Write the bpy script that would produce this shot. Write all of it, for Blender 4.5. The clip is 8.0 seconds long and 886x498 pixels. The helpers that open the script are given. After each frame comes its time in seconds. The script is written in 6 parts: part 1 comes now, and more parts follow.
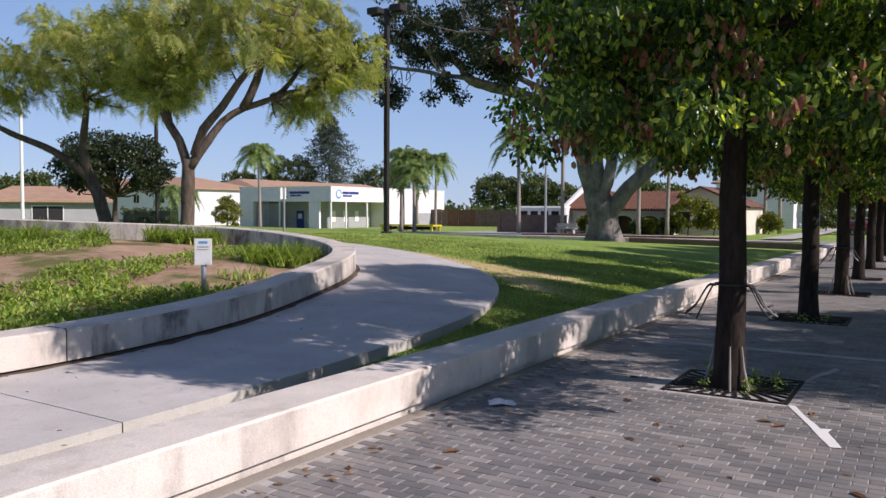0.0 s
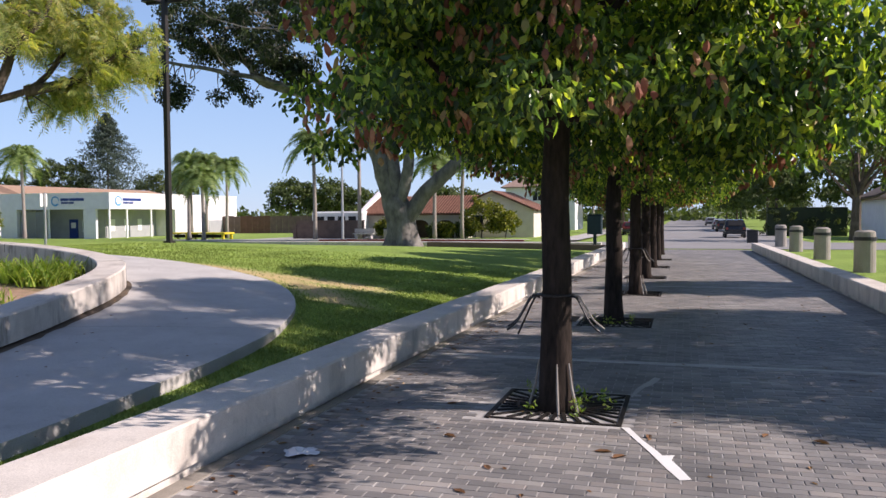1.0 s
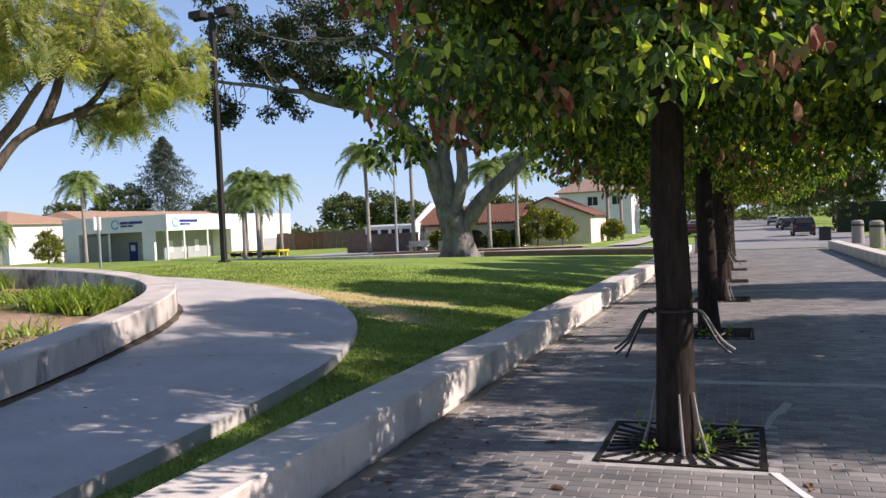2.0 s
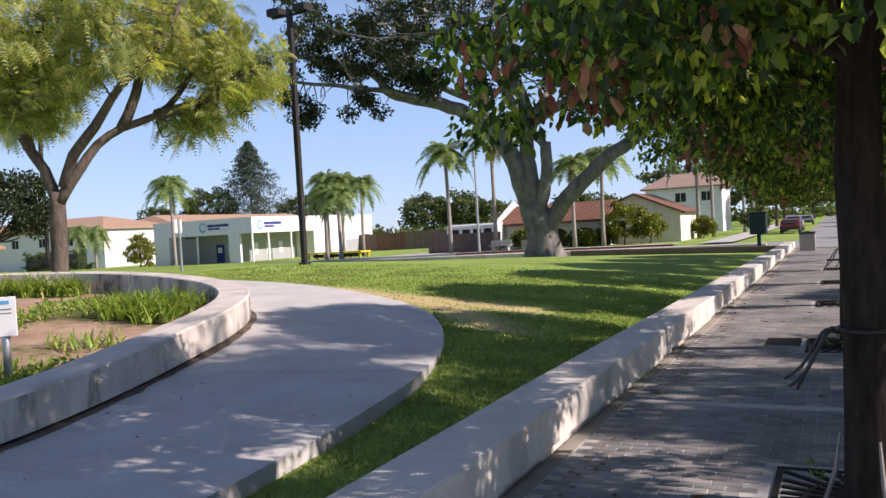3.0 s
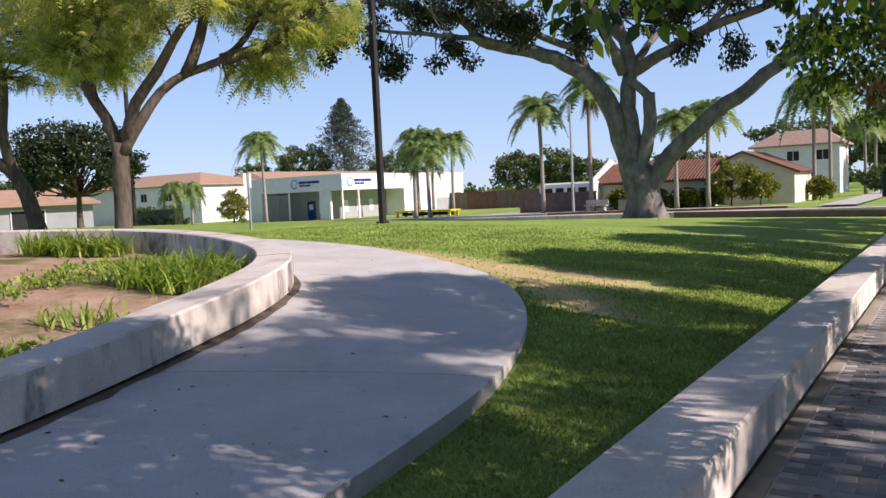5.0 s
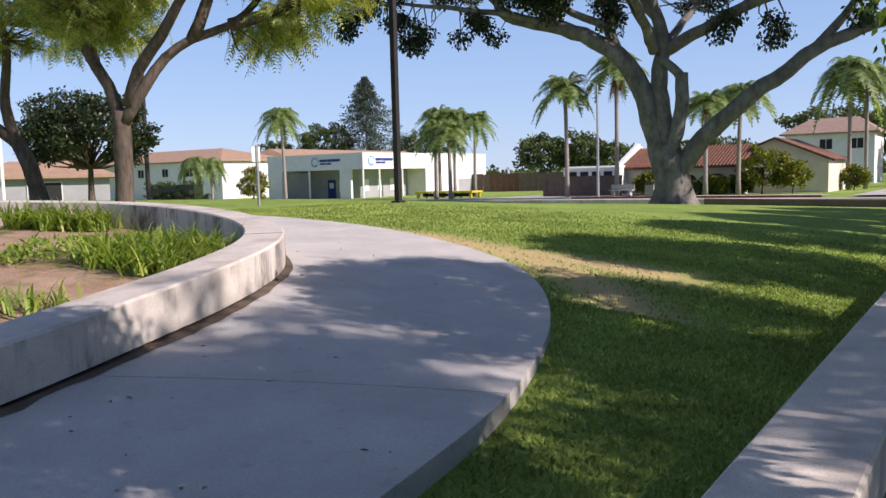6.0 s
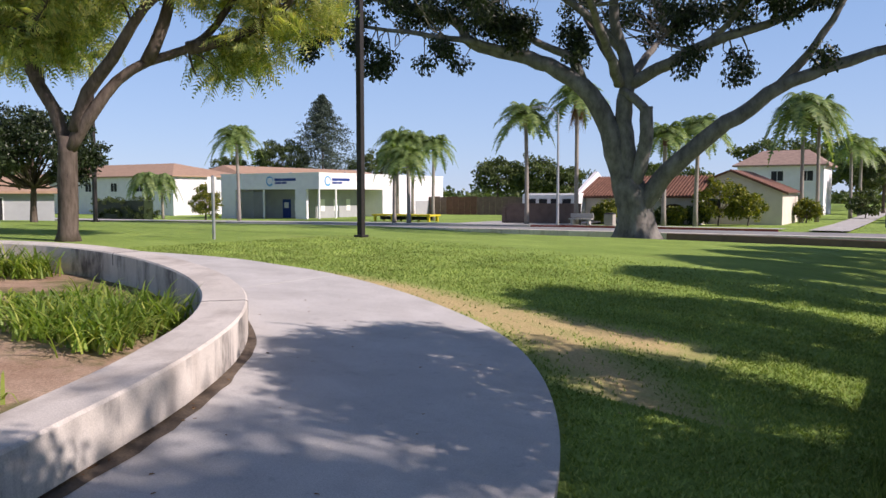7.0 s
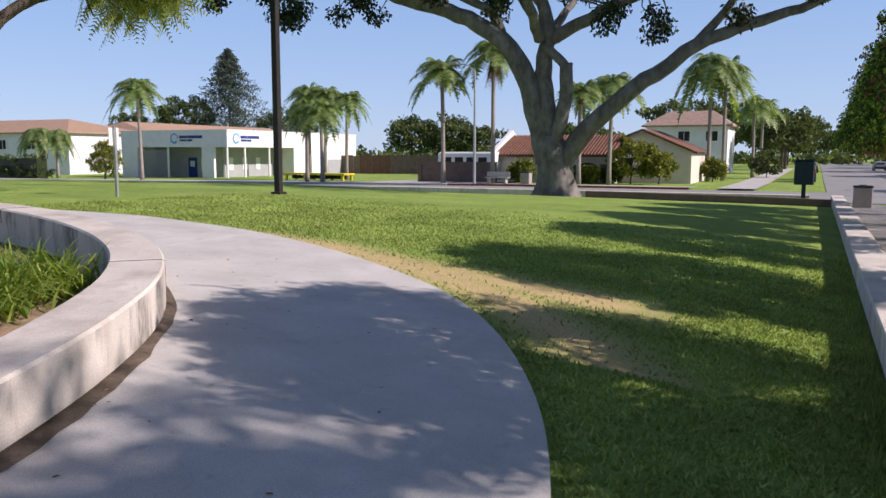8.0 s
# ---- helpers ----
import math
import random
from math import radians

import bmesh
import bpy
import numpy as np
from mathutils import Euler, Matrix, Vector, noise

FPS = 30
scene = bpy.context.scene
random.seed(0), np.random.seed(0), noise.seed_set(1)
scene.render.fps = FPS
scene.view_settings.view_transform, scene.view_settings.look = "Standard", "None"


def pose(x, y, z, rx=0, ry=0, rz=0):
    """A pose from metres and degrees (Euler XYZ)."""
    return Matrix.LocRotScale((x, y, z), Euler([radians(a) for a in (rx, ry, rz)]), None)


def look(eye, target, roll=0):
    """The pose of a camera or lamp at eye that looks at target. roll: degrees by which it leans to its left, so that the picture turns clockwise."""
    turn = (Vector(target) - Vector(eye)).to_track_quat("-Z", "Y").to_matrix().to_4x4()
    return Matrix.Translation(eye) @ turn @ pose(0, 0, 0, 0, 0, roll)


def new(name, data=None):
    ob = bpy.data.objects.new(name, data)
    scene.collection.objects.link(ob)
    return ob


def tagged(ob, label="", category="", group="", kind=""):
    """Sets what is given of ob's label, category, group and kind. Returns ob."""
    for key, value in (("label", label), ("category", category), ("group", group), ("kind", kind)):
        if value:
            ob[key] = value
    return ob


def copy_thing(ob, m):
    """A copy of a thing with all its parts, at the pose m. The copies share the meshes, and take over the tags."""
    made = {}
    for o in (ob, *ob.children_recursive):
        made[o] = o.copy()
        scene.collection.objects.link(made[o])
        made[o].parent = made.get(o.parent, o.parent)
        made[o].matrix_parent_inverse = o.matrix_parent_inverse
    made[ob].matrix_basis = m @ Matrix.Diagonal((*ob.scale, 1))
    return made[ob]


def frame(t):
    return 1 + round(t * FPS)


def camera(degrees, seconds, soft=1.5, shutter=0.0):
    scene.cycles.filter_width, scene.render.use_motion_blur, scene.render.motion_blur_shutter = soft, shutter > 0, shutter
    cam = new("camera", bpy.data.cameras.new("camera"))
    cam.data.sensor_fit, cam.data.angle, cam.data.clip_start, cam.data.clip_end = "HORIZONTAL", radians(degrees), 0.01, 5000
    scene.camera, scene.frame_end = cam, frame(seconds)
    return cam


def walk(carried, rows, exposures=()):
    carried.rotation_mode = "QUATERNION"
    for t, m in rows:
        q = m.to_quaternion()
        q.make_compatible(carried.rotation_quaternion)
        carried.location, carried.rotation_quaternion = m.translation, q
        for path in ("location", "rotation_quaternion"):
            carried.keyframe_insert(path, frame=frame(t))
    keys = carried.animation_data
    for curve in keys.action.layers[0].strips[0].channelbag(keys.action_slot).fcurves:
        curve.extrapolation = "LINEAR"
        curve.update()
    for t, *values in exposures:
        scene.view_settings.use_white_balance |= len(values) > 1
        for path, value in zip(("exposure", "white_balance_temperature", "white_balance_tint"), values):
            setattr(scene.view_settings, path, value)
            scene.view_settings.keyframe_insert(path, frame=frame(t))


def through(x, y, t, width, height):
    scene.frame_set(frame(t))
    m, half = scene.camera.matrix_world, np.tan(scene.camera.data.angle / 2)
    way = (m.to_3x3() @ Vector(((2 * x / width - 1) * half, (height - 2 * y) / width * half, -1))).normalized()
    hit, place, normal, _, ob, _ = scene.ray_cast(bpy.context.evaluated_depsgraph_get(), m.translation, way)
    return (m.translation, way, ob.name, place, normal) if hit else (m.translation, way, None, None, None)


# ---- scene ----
cam = camera(58.0, 8.0)
PATH = [
    (0, (1.839, -0.15, 1.843), (0.801, 1.556, 1.743), 0.3),
    (0.5, (1.557, 0.423, 1.856), (0.843, 2.289, 1.76), 1.1),
    (1, (1.254, 1.023, 1.84), (0.675, 2.935, 1.753), -0.4),
    (1.5, (0.911, 1.521, 1.821), (0.331, 3.434, 1.746), -1.6),
    (2, (0.624, 2.054, 1.811), (-0.079, 3.926, 1.753), -2.6),
    (3.5, (-0.352, 3.736, 1.797), (-1.277, 5.508, 1.74), -3.7),
    (4, (-0.617, 4.241, 1.794), (-1.577, 5.994, 1.713), -4.4),
    (4.5, (-0.843, 4.83, 1.782), (-1.883, 6.535, 1.68), -4.1),
    (6, (-1.687, 6.617, 1.649), (-2.82, 8.255, 1.467), -1.5),
    (6.5, (-2.165, 7.024, 1.831), (-3.278, 8.68, 1.691), -0.8),
    (7, (-2.516, 7.268, 2.126), (-3.553, 8.973, 1.989), -0.1),
    (7.5, (-2.77, 7.547, 2.114), (-3.703, 9.301, 1.882), 0.7),
    (8, (-3.239, 7.834, 1.983), (-4.077, 9.634, 1.747), 0.1),
]
walk(cam, [(t, look(e, g, r)) for t, e, g, r in PATH], exposures=[(0, 0.08, 6700, 23), (1.0, 0.42, 6900, 23), (4.0, 0.48, 7000, 24), (6.0, 0.34, 6900, 24), (8.0, 0.22, 6800, 24)])
# ---- light ----
SUN_EL, SUN_AZ = 34.0, 80.5   # degrees; azimuth clockwise from +y
world = bpy.data.worlds.new("sky")
scene.world = world
world.use_nodes = True
wn = world.node_tree.nodes
sky = wn.new("ShaderNodeTexSky")
sky.sky_type = 'NISHITA'
sky.sun_disc = False
sky.sun_elevation = radians(SUN_EL)
sky.sun_rotation = radians(SUN_AZ)
sky.altitude, sky.air_density, sky.dust_density, sky.ozone_density = 200, 1.0, 0.08, 2.2
wn["Background"].inputs[1].default_value = 0.1
haze = wn.new("ShaderNodeMix")      # clear dry air: a touch bluer
haze.data_type, haze.blend_type = 'RGBA', 'MULTIPLY'
haze.inputs[0].default_value = 1.0
haze.inputs[7].default_value = (0.86, 1.0, 1.2, 1)
veil = wn.new("ShaderNodeMix")      # clear-sky gradient: pale at the horizon, deep blue overhead
veil.data_type = 'RGBA'
veil.inputs[0].default_value = 0.75
height = wn.new("ShaderNodeSeparateXYZ")
world.node_tree.links.new(wn.new("ShaderNodeTexCoord").outputs["Generated"], height.inputs[0])
tone = wn.new("ShaderNodeValToRGB")
for _ in range(2):
    tone.color_ramp.elements.new(0.5)
for e, (p, c) in zip(tone.color_ramp.elements, ((0.0, (0.36, 0.53, 0.76)), (0.20, (0.245, 0.43, 0.70)), (0.52, (0.14, 0.21, 0.35)), (1.0, (0.09, 0.138, 0.23)))):
    e.position, e.color = p, (*c, 1)
world.node_tree.links.new(height.outputs[2], tone.inputs[0])
bright = wn.new("ShaderNodeMix")
bright.data_type, bright.blend_type = 'RGBA', 'MULTIPLY'
bright.inputs[0].default_value = 1.0
bright.inputs[7].default_value = (10, 10, 10, 1)
world.node_tree.links.new(tone.outputs[0], bright.inputs[6])
world.node_tree.links.new(bright.outputs[2], veil.inputs[7])
world.node_tree.links.new(sky.outputs[0], haze.inputs[6])
world.node_tree.links.new(haze.outputs[2], veil.inputs[6])
world.node_tree.links.new(veil.outputs[2], wn["Background"].inputs[0])
sun_data = bpy.data.lights.new("sun", 'SUN')
sun_data.energy, sun_data.angle, sun_data.color = 5.0, radians(0.53), (1.0, 0.955, 0.895)
sun = new("sun", sun_data)
sun_dir = Vector((math.sin(radians(SUN_AZ)) * math.cos(radians(SUN_EL)), math.cos(radians(SUN_AZ)) * math.cos(radians(SUN_EL)), math.sin(radians(SUN_EL))))
sun.matrix_world = look(sun_dir * 100, (0, 0, 0))
tagged(sun, kind="structure")


# ---- mesh helpers ----
class Build:
    """Collects vertices and faces of one mesh."""

    def __init__(self):
        self.v, self.f, self.n = [], [], 0

    def add(self, verts, faces):
        k = self.n
        self.v.extend(verts)
        self.n += len(verts)
        self.f.extend([tuple(i + k for i in f) for f in faces])
        return self

    def box(self, x0, y0, z0, x1, y1, z1, m=None, c=0.0):
        """A box with edges chamfered by c on its top and upright edges."""
        if c <= 0:
            vs = [(x0, y0, z0), (x1, y0, z0), (x1, y1, z0), (x0, y1, z0), (x0, y0, z1), (x1, y0, z1), (x1, y1, z1), (x0, y1, z1)]
            fs = [(3, 2, 1, 0), (4, 5, 6, 7), (0, 1, 5, 4), (1, 2, 6, 5), (2, 3, 7, 6), (3, 0, 4, 7)]
        else:
            def ring(d, z):
                return [(x0 + d + c, y0 + d, z), (x1 - d - c, y0 + d, z), (x1 - d, y0 + d + c, z), (x1 - d, y1 - d - c, z),
                        (x1 - d - c, y1 - d, z), (x0 + d + c, y1 - d, z), (x0 + d, y1 - d - c, z), (x0 + d, y0 + d + c, z)]
            vs = ring(0, z0) + ring(0, z1 - c) + ring(c, z1)
            fs = [tuple(range(7, -1, -1)), tuple(range(16, 24))]
            for a in (0, 8):
                for i in range(8):
                    j = (i + 1) % 8
                    fs.append((a + i, a + j, a + 8 + j, a + 8 + i))
        if m is not None:
            vs = [tuple(m @ Vector(p)) for p in vs]
        return self.add(vs, fs)

    def tube(self, pts, radii, n=8, cap=True, wob=0.0, seed=0):
        """A tapered tube along points."""
        rng = random.Random(seed)
        pts = [Vector(p) for p in pts]
        vs, fs = [], []
        up = Vector((0.3, 0.9, 0.2)).normalized()
        for i, p in enumerate(pts):
            d = (pts[min(i + 1, len(pts) - 1)] - pts[max(i - 1, 0)]).normalized()
            a = d.cross(up)
            if a.length < 0.1:
                a = d.cross(Vector((1, 0, 0)))
            a.normalize()
            b = d.cross(a).normalized()
            for k in range(n):
                t = 2 * math.pi * k / n
                r = radii[i] * (1 + wob * (rng.random() - 0.5))
                vs.append(tuple(p + a * math.cos(t) * r + b * math.sin(t) * r))
        for i in range(len(pts) - 1):
            for k in range(n):
                j = (k + 1) % n
                fs.append((i * n + k, i * n + j, (i + 1) * n + j, (i + 1) * n + k))
        if cap:
            fs.append(tuple(range(n - 1, -1, -1)))
            fs.append(tuple(range((len(pts) - 1) * n, len(pts) * n)))
        return self.add(vs, fs)

    def sweep(self, path, profile, closed=True, caps=True):
        """A profile (u across, w up) swept along (x, y, z) points; u points to the right of the way."""
        vs, fs = [], []
        n = len(profile)
        for i, p in enumerate(path):
            a, b = path[max(i - 1, 0)], path[min(i + 1, len(path) - 1)]
            dx, dy = b[0] - a[0], b[1] - a[1]
            l = math.hypot(dx, dy) or 1
            rx, ry = dy / l, -dx / l
            for u, w in profile:
                vs.append((p[0] + rx * u, p[1] + ry * u, p[2] + w))
        for i in range(len(path) - 1):
            for k in range(n if closed else n - 1):
                j = (k + 1) % n
                fs.append((i * n + k, (i + 1) * n + k, (i + 1) * n + j, i * n + j))
        if closed and caps:
            fs.append(tuple(range(n)))
            fs.append(tuple(range(len(path) * n - 1, (len(path) - 1) * n - 1, -1)))
        return self.add(vs, fs)

    def mesh(self, name, material, smooth=False):
        me = bpy.data.meshes.new(name)
        me.from_pydata(self.v, [], self.f)
        me.materials.append(material)
        if smooth:
            me.polygons.foreach_set("use_smooth", [True] * len(me.polygons))
        me.update()
        return me


def part(name, b, material, parent=None, label="", smooth=False):
    ob = new(name, b.mesh(name, material, smooth))
    if parent is not None:
        ob.parent = parent
    if label:
        ob["label"] = label
    return ob


def thing(name, at, label, category, group="", kind="", turn=0.0):
    ob = new(name)
    ob.empty_display_size = 0.2
    ob.matrix_basis = pose(at[0], at[1], at[2], 0, 0, turn)
    return tagged(ob, label, category, group, kind)


def smooth_step(a, b, x):
    u = min(1, max(0, (x - a) / (b - a)))
    return u * u * (3 - 2 * u)


def ground_z(x, y):
    """Height of the ground: the street falls gently away, the park rises as a mound beside it."""
    d = max(0, -2.4 - x)
    rise = 1.27 * (1 - math.exp(-d / 9))
    k = 0.2 + 0.8 * smooth_step(4.6, 12.5, y)
    k *= 1 - 0.7 * smooth_step(24, 46, y)
    fall = -0.007 * min(70, max(0, y - 10)) - 0.008 * min(60, max(0, -x - 25))
    bank = 0.28 * smooth_step(20, 32, -x) * smooth_step(28, 40, y)
    return fall + (rise * k + bank) * (1 - smooth_step(44, 49, y)) * (1 - smooth_step(52, 62, -x))


def lawn_z(x, y):
    """The lawn lies lower than the slab where the path starts to climb."""
    return ground_z(x, y) - 0.06 * smooth_step(12.6, 10.0, y) * smooth_step(-5.6, -4.6, x)


def spline(pts, step=0.25):
    """Points along a smooth curve through the given ones, evenly spaced."""
    pts = [Vector((*p, 0)) if len(p) == 2 else Vector(p) for p in pts]
    out = []
    for i in range(len(pts) - 1):
        p0, p1, p2, p3 = pts[max(i - 1, 0)], pts[i], pts[i + 1], pts[min(i + 2, len(pts) - 1)]
        n = max(2, int((p2 - p1).length / step))
        for k in range(n):
            t = k / n
            out.append(0.5 * (2 * p1 + (p2 - p0) * t + (2 * p0 - 5 * p1 + 4 * p2 - p3) * t * t + (3 * p1 - p0 - 3 * p2 + p3) * t ** 3))
    out.append(pts[-1])
    return out


# ---- materials ----
def material(name, rough=0.8, metal=0.0, spec=0.3):
    m = bpy.data.materials.new(name)
    m.use_nodes = True
    b = m.node_tree.nodes["Principled BSDF"]
    b.inputs["Roughness"].default_value = rough
    b.inputs["Metallic"].default_value = metal
    b.inputs["Specular IOR Level"].default_value = spec
    return m, m.node_tree.nodes, m.node_tree.links, b


def noise_ramp(nodes, links, scale, stops, detail=6, rough=0.6, coord="Object", stretch=None):
    """Object-space noise through a colour ramp."""
    tc = nodes.new("ShaderNodeTexCoord")
    src = tc.outputs[coord]
    if stretch:
        mp = nodes.new("ShaderNodeMapping")
        mp.inputs["Scale"].default_value = stretch
        links.new(src, mp.inputs[0])
        src = mp.outputs[0]
    n = nodes.new("ShaderNodeTexNoise")
    n.inputs["Scale"].default_value = scale
    n.inputs["Detail"].default_value = detail
    n.inputs["Roughness"].default_value = rough
    links.new(src, n.inputs["Vector"])
    r = nodes.new("ShaderNodeValToRGB")
    e = r.color_ramp.elements
    while len(e) < len(stops):
        e.new(0.5)
    for i, (p, c) in enumerate(stops):
        e[i].position = p
        e[i].color = (*c, 1)
    links.new(n.outputs[0], r.inputs[0])
    return r.outputs[0], n.outputs[0]


def mix(nodes, links, a, b, fac, mode='MIX'):
    m = nodes.new("ShaderNodeMix")
    m.data_type, m.blend_type = 'RGBA', mode
    for sock, v in ((m.inputs[0], fac), (m.inputs[6], a), (m.inputs[7], b)):
        if isinstance(v, (int, float)):
            sock.default_value = v
        elif isinstance(v, tuple):
            sock.default_value = (*v, 1)
        else:
            links.new(v, sock)
    return m.outputs[2]


def bump(nodes, links, bsdf, height, strength, dist=0.01):
    bp = nodes.new("ShaderNodeBump")
    bp.inputs["Strength"].default_value = strength
    bp.inputs["Distance"].default_value = dist
    links.new(height, bp.inputs["Height"])
    links.new(bp.outputs[0], bsdf.inputs["Normal"])


def plain(name, c, var=0.15, scale=3.0, rough=0.8, metal=0.0, bump_s=0.2, spec=0.3, fine=60.0):
    """A surface with broad blotches and fine grain."""
    m, n, l, b = material(name, rough, metal, spec)
    lo, hi = tuple(v * (1 - var) for v in c), tuple(min(1, v * (1 + var)) for v in c)
    a, _ = noise_ramp(n, l, scale, [(0.3, lo), (0.7, hi)])
    f, h = noise_ramp(n, l, fine, [(0.3, (1 - var,) * 3), (0.7, (1.0,) * 3)], 3)
    l.new(mix(n, l, a, f, 1.0, 'MULTIPLY'), b.inputs["Base Color"])
    if bump_s:
        bump(n, l, b, h, bump_s, 0.004)
    return m


def concrete(name, c, stain=(0.2, 0.17, 0.14), amount=0.6, drip=True, lo_hi=(0.52, 0.74), streak=0.0):
    m, n, l, b = material(name, 0.85)
    lo, hi = tuple(v * 0.86 for v in c), tuple(v * 1.1 for v in c)
    a, _ = noise_ramp(n, l, 1.3, [(0.3, lo), (0.7, hi)])
    f, h = noise_ramp(n, l, 90, [(0.3, (0.70,) * 3), (0.62, (1.04,) * 3)], 6, 0.75)
    base = mix(n, l, a, f, 1.0, 'MULTIPLY')
    s, _ = noise_ramp(n, l, 1.25, [(lo_hi[0], (0,) * 3), (lo_hi[1], (amount,) * 3)], 7, 0.65, stretch=(1.3, 1.0, 0.5) if drip else None)
    base = mix(n, l, base, stain, s)
    if streak:      # dark runs down the upright faces: stains, with dappled shade put into the colour
        r1, _ = noise_ramp(n, l, 2.1, [(0.50, (0,) * 3), (0.60, (1,) * 3)], 5, 0.6, stretch=(1, 1, 0.22))
        r2, _ = noise_ramp(n, l, 9.0, [(0.34, (0.25,) * 3), (0.62, (1,) * 3)], 7, 0.7, stretch=(1, 1, 0.5))
        geo = n.new("ShaderNodeNewGeometry")
        sep = n.new("ShaderNodeSeparateXYZ")
        l.new(geo.outputs["True Normal"], sep.inputs[0])
        low = n.new("ShaderNodeMath")
        low.operation = 'LESS_THAN'
        low.inputs[1].default_value = 0.5
        l.new(sep.outputs[2], low.inputs[0])
        amt = mix(n, l, mix(n, l, r1, r2, 1.0, 'MULTIPLY'), low.outputs[0], 1.0, 'MULTIPLY')
        base = mix(n, l, base, (0.085, 0.078, 0.075), mix(n, l, amt, (streak,) * 3, 1.0, 'MULTIPLY'))
    g, _ = noise_ramp(n, l, 7, [(0.60, (0,) * 3), (0.70, (0.35,) * 3)], 5)
    base = mix(n, l, base, tuple(v * 0.5 for v in c), g)
    l.new(base, b.inputs["Base Color"])
    bump(n, l, b, h, 0.3, 0.004)
    return m


def leafy(name, stops, rough=0.45, through=0.35, spec=0.35):
    """Leaves: colour varied leaf by leaf, light coming through."""
    m, n, l, b = material(name, rough, 0, spec)
    g = n.new("ShaderNodeNewGeometry")
    r = n.new("ShaderNodeValToRGB")
    e = r.color_ramp.elements
    while len(e) < len(stops):
        e.new(0.5)
    for i, (p, c) in enumerate(stops):
        e[i].position = p
        e[i].color = (*c, 1)
    l.new(g.outputs["Random Per Island"], r.inputs[0])
    big, _ = noise_ramp(n, l, 0.9, [(0.35, (0.7,) * 3), (0.65, (1.15,) * 3)], 3)
    col = mix(n, l, r.outputs[0], big, 1.0, 'MULTIPLY')
    l.new(col, b.inputs["Base Color"])
    t = n.new("ShaderNodeBsdfTranslucent")
    l.new(mix(n, l, col, (1.5, 1.6, 0.5), 1.0, 'MULTIPLY'), t.inputs[0])
    s = n.new("ShaderNodeMixShader")
    s.inputs[0].default_value = through
    l.new(b.outputs[0], s.inputs[1])
    l.new(t.outputs[0], s.inputs[2])
    l.new(s.outputs[0], n["Material Output"].inputs[0])
    return m


def bark(name, dark, light, scale=9.0, stretch=(1, 1, 0.25), b_s=0.8):
    m, n, l, b = material(name, 0.9, 0, 0.15)
    a, h = noise_ramp(n, l, scale, [(0.3, dark), (0.7, light)], 8, 0.65, stretch=stretch)
    c, _ = noise_ramp(n, l, 1.5, [(0.3, (0.75,) * 3), (0.7, (1.1,) * 3)])
    l.new(mix(n, l, a, c, 1.0, 'MULTIPLY'), b.inputs["Base Color"])
    bump(n, l, b, h, b_s, 0.02)
    return m


M_WALL = concrete("seat wall concrete", (0.70, 0.645, 0.58), (0.28, 0.22, 0.17), 0.5, streak=0.35)
M_CURVE = concrete("planter wall concrete", (0.62, 0.57, 0.51), (0.25, 0.21, 0.18), 0.6, lo_hi=(0.48, 0.68), streak=0.9)
M_PATH = concrete("path concrete", (0.54, 0.52, 0.495), (0.36, 0.335, 0.31), 0.5, drip=False)
M_FOOT = concrete("footing concrete", (0.33, 0.30, 0.26), (0.16, 0.13, 0.10), 0.6, drip=False)
M_SIDEWALK = concrete("sidewalk concrete", (0.5, 0.48, 0.45), (0.35, 0.32, 0.3), 0.3, drip=False)
M_ASPHALT = plain("asphalt", (0.27, 0.265, 0.26), 0.12, 0.4, 0.9, bump_s=0.4, fine=150)
M_MORTAR = plain("paver joint sand", (0.44, 0.425, 0.41), 0.2, 8, 0.95)
M_GROOVE = plain("joint filler", (0.05, 0.045, 0.04), 0.2, 8, 0.95)
M_BARK_DARK = bark("dark furrowed bark", (0.013, 0.010, 0.008), (0.050, 0.037, 0.030), 14)
M_BARK_JAC = bark("brown grey bark", (0.055, 0.042, 0.034), (0.17, 0.135, 0.11), 10)
M_BARK_FIG = bark("smooth grey bark", (0.088, 0.081, 0.075), (0.25, 0.232, 0.21), 3, (1, 1, 0.5), 0.35)
M_PALM_TRUNK = bark("palm trunk", (0.21, 0.19, 0.165), (0.40, 0.36, 0.315), 6, (1, 1, 6), 0.6)
M_LEAF_STREET = leafy("broad drooping leaves", [(0.0, (0.026, 0.052, 0.018)), (0.45, (0.055, 0.115, 0.030)), (0.72, (0.18, 0.29, 0.055)), (1.0, (0.54, 0.58, 0.11))], 0.32, 0.55, 0.5)
M_POD = leafy("papery seed pods", [(0.0, (0.22, 0.07, 0.045)), (0.5, (0.34, 0.13, 0.08)), (0.85, (0.44, 0.25, 0.13)), (1.0, (0.30, 0.27, 0.10))], 0.7, 0.3)
M_LEAF_JAC = leafy("feathery yellow-green leaves", [(0.0, (0.17, 0.22, 0.085)), (0.4, (0.30, 0.35, 0.13)), (0.8, (0.44, 0.43, 0.17)), (1.0, (0.56, 0.46, 0.19))], 0.6, 0.5)
M_LEAF_FIG = leafy("dark fig leaves", [(0.0, (0.012, 0.022, 0.010)), (0.6, (0.028, 0.045, 0.018)), (1.0, (0.055, 0.08, 0.03))], 0.4, 0.15)
M_LEAF_PALM = leafy("palm fronds", [(0.0, (0.085, 0.14, 0.045)), (0.6, (0.17, 0.25, 0.085)), (1.0, (0.30, 0.36, 0.13))], 0.5, 0.35)
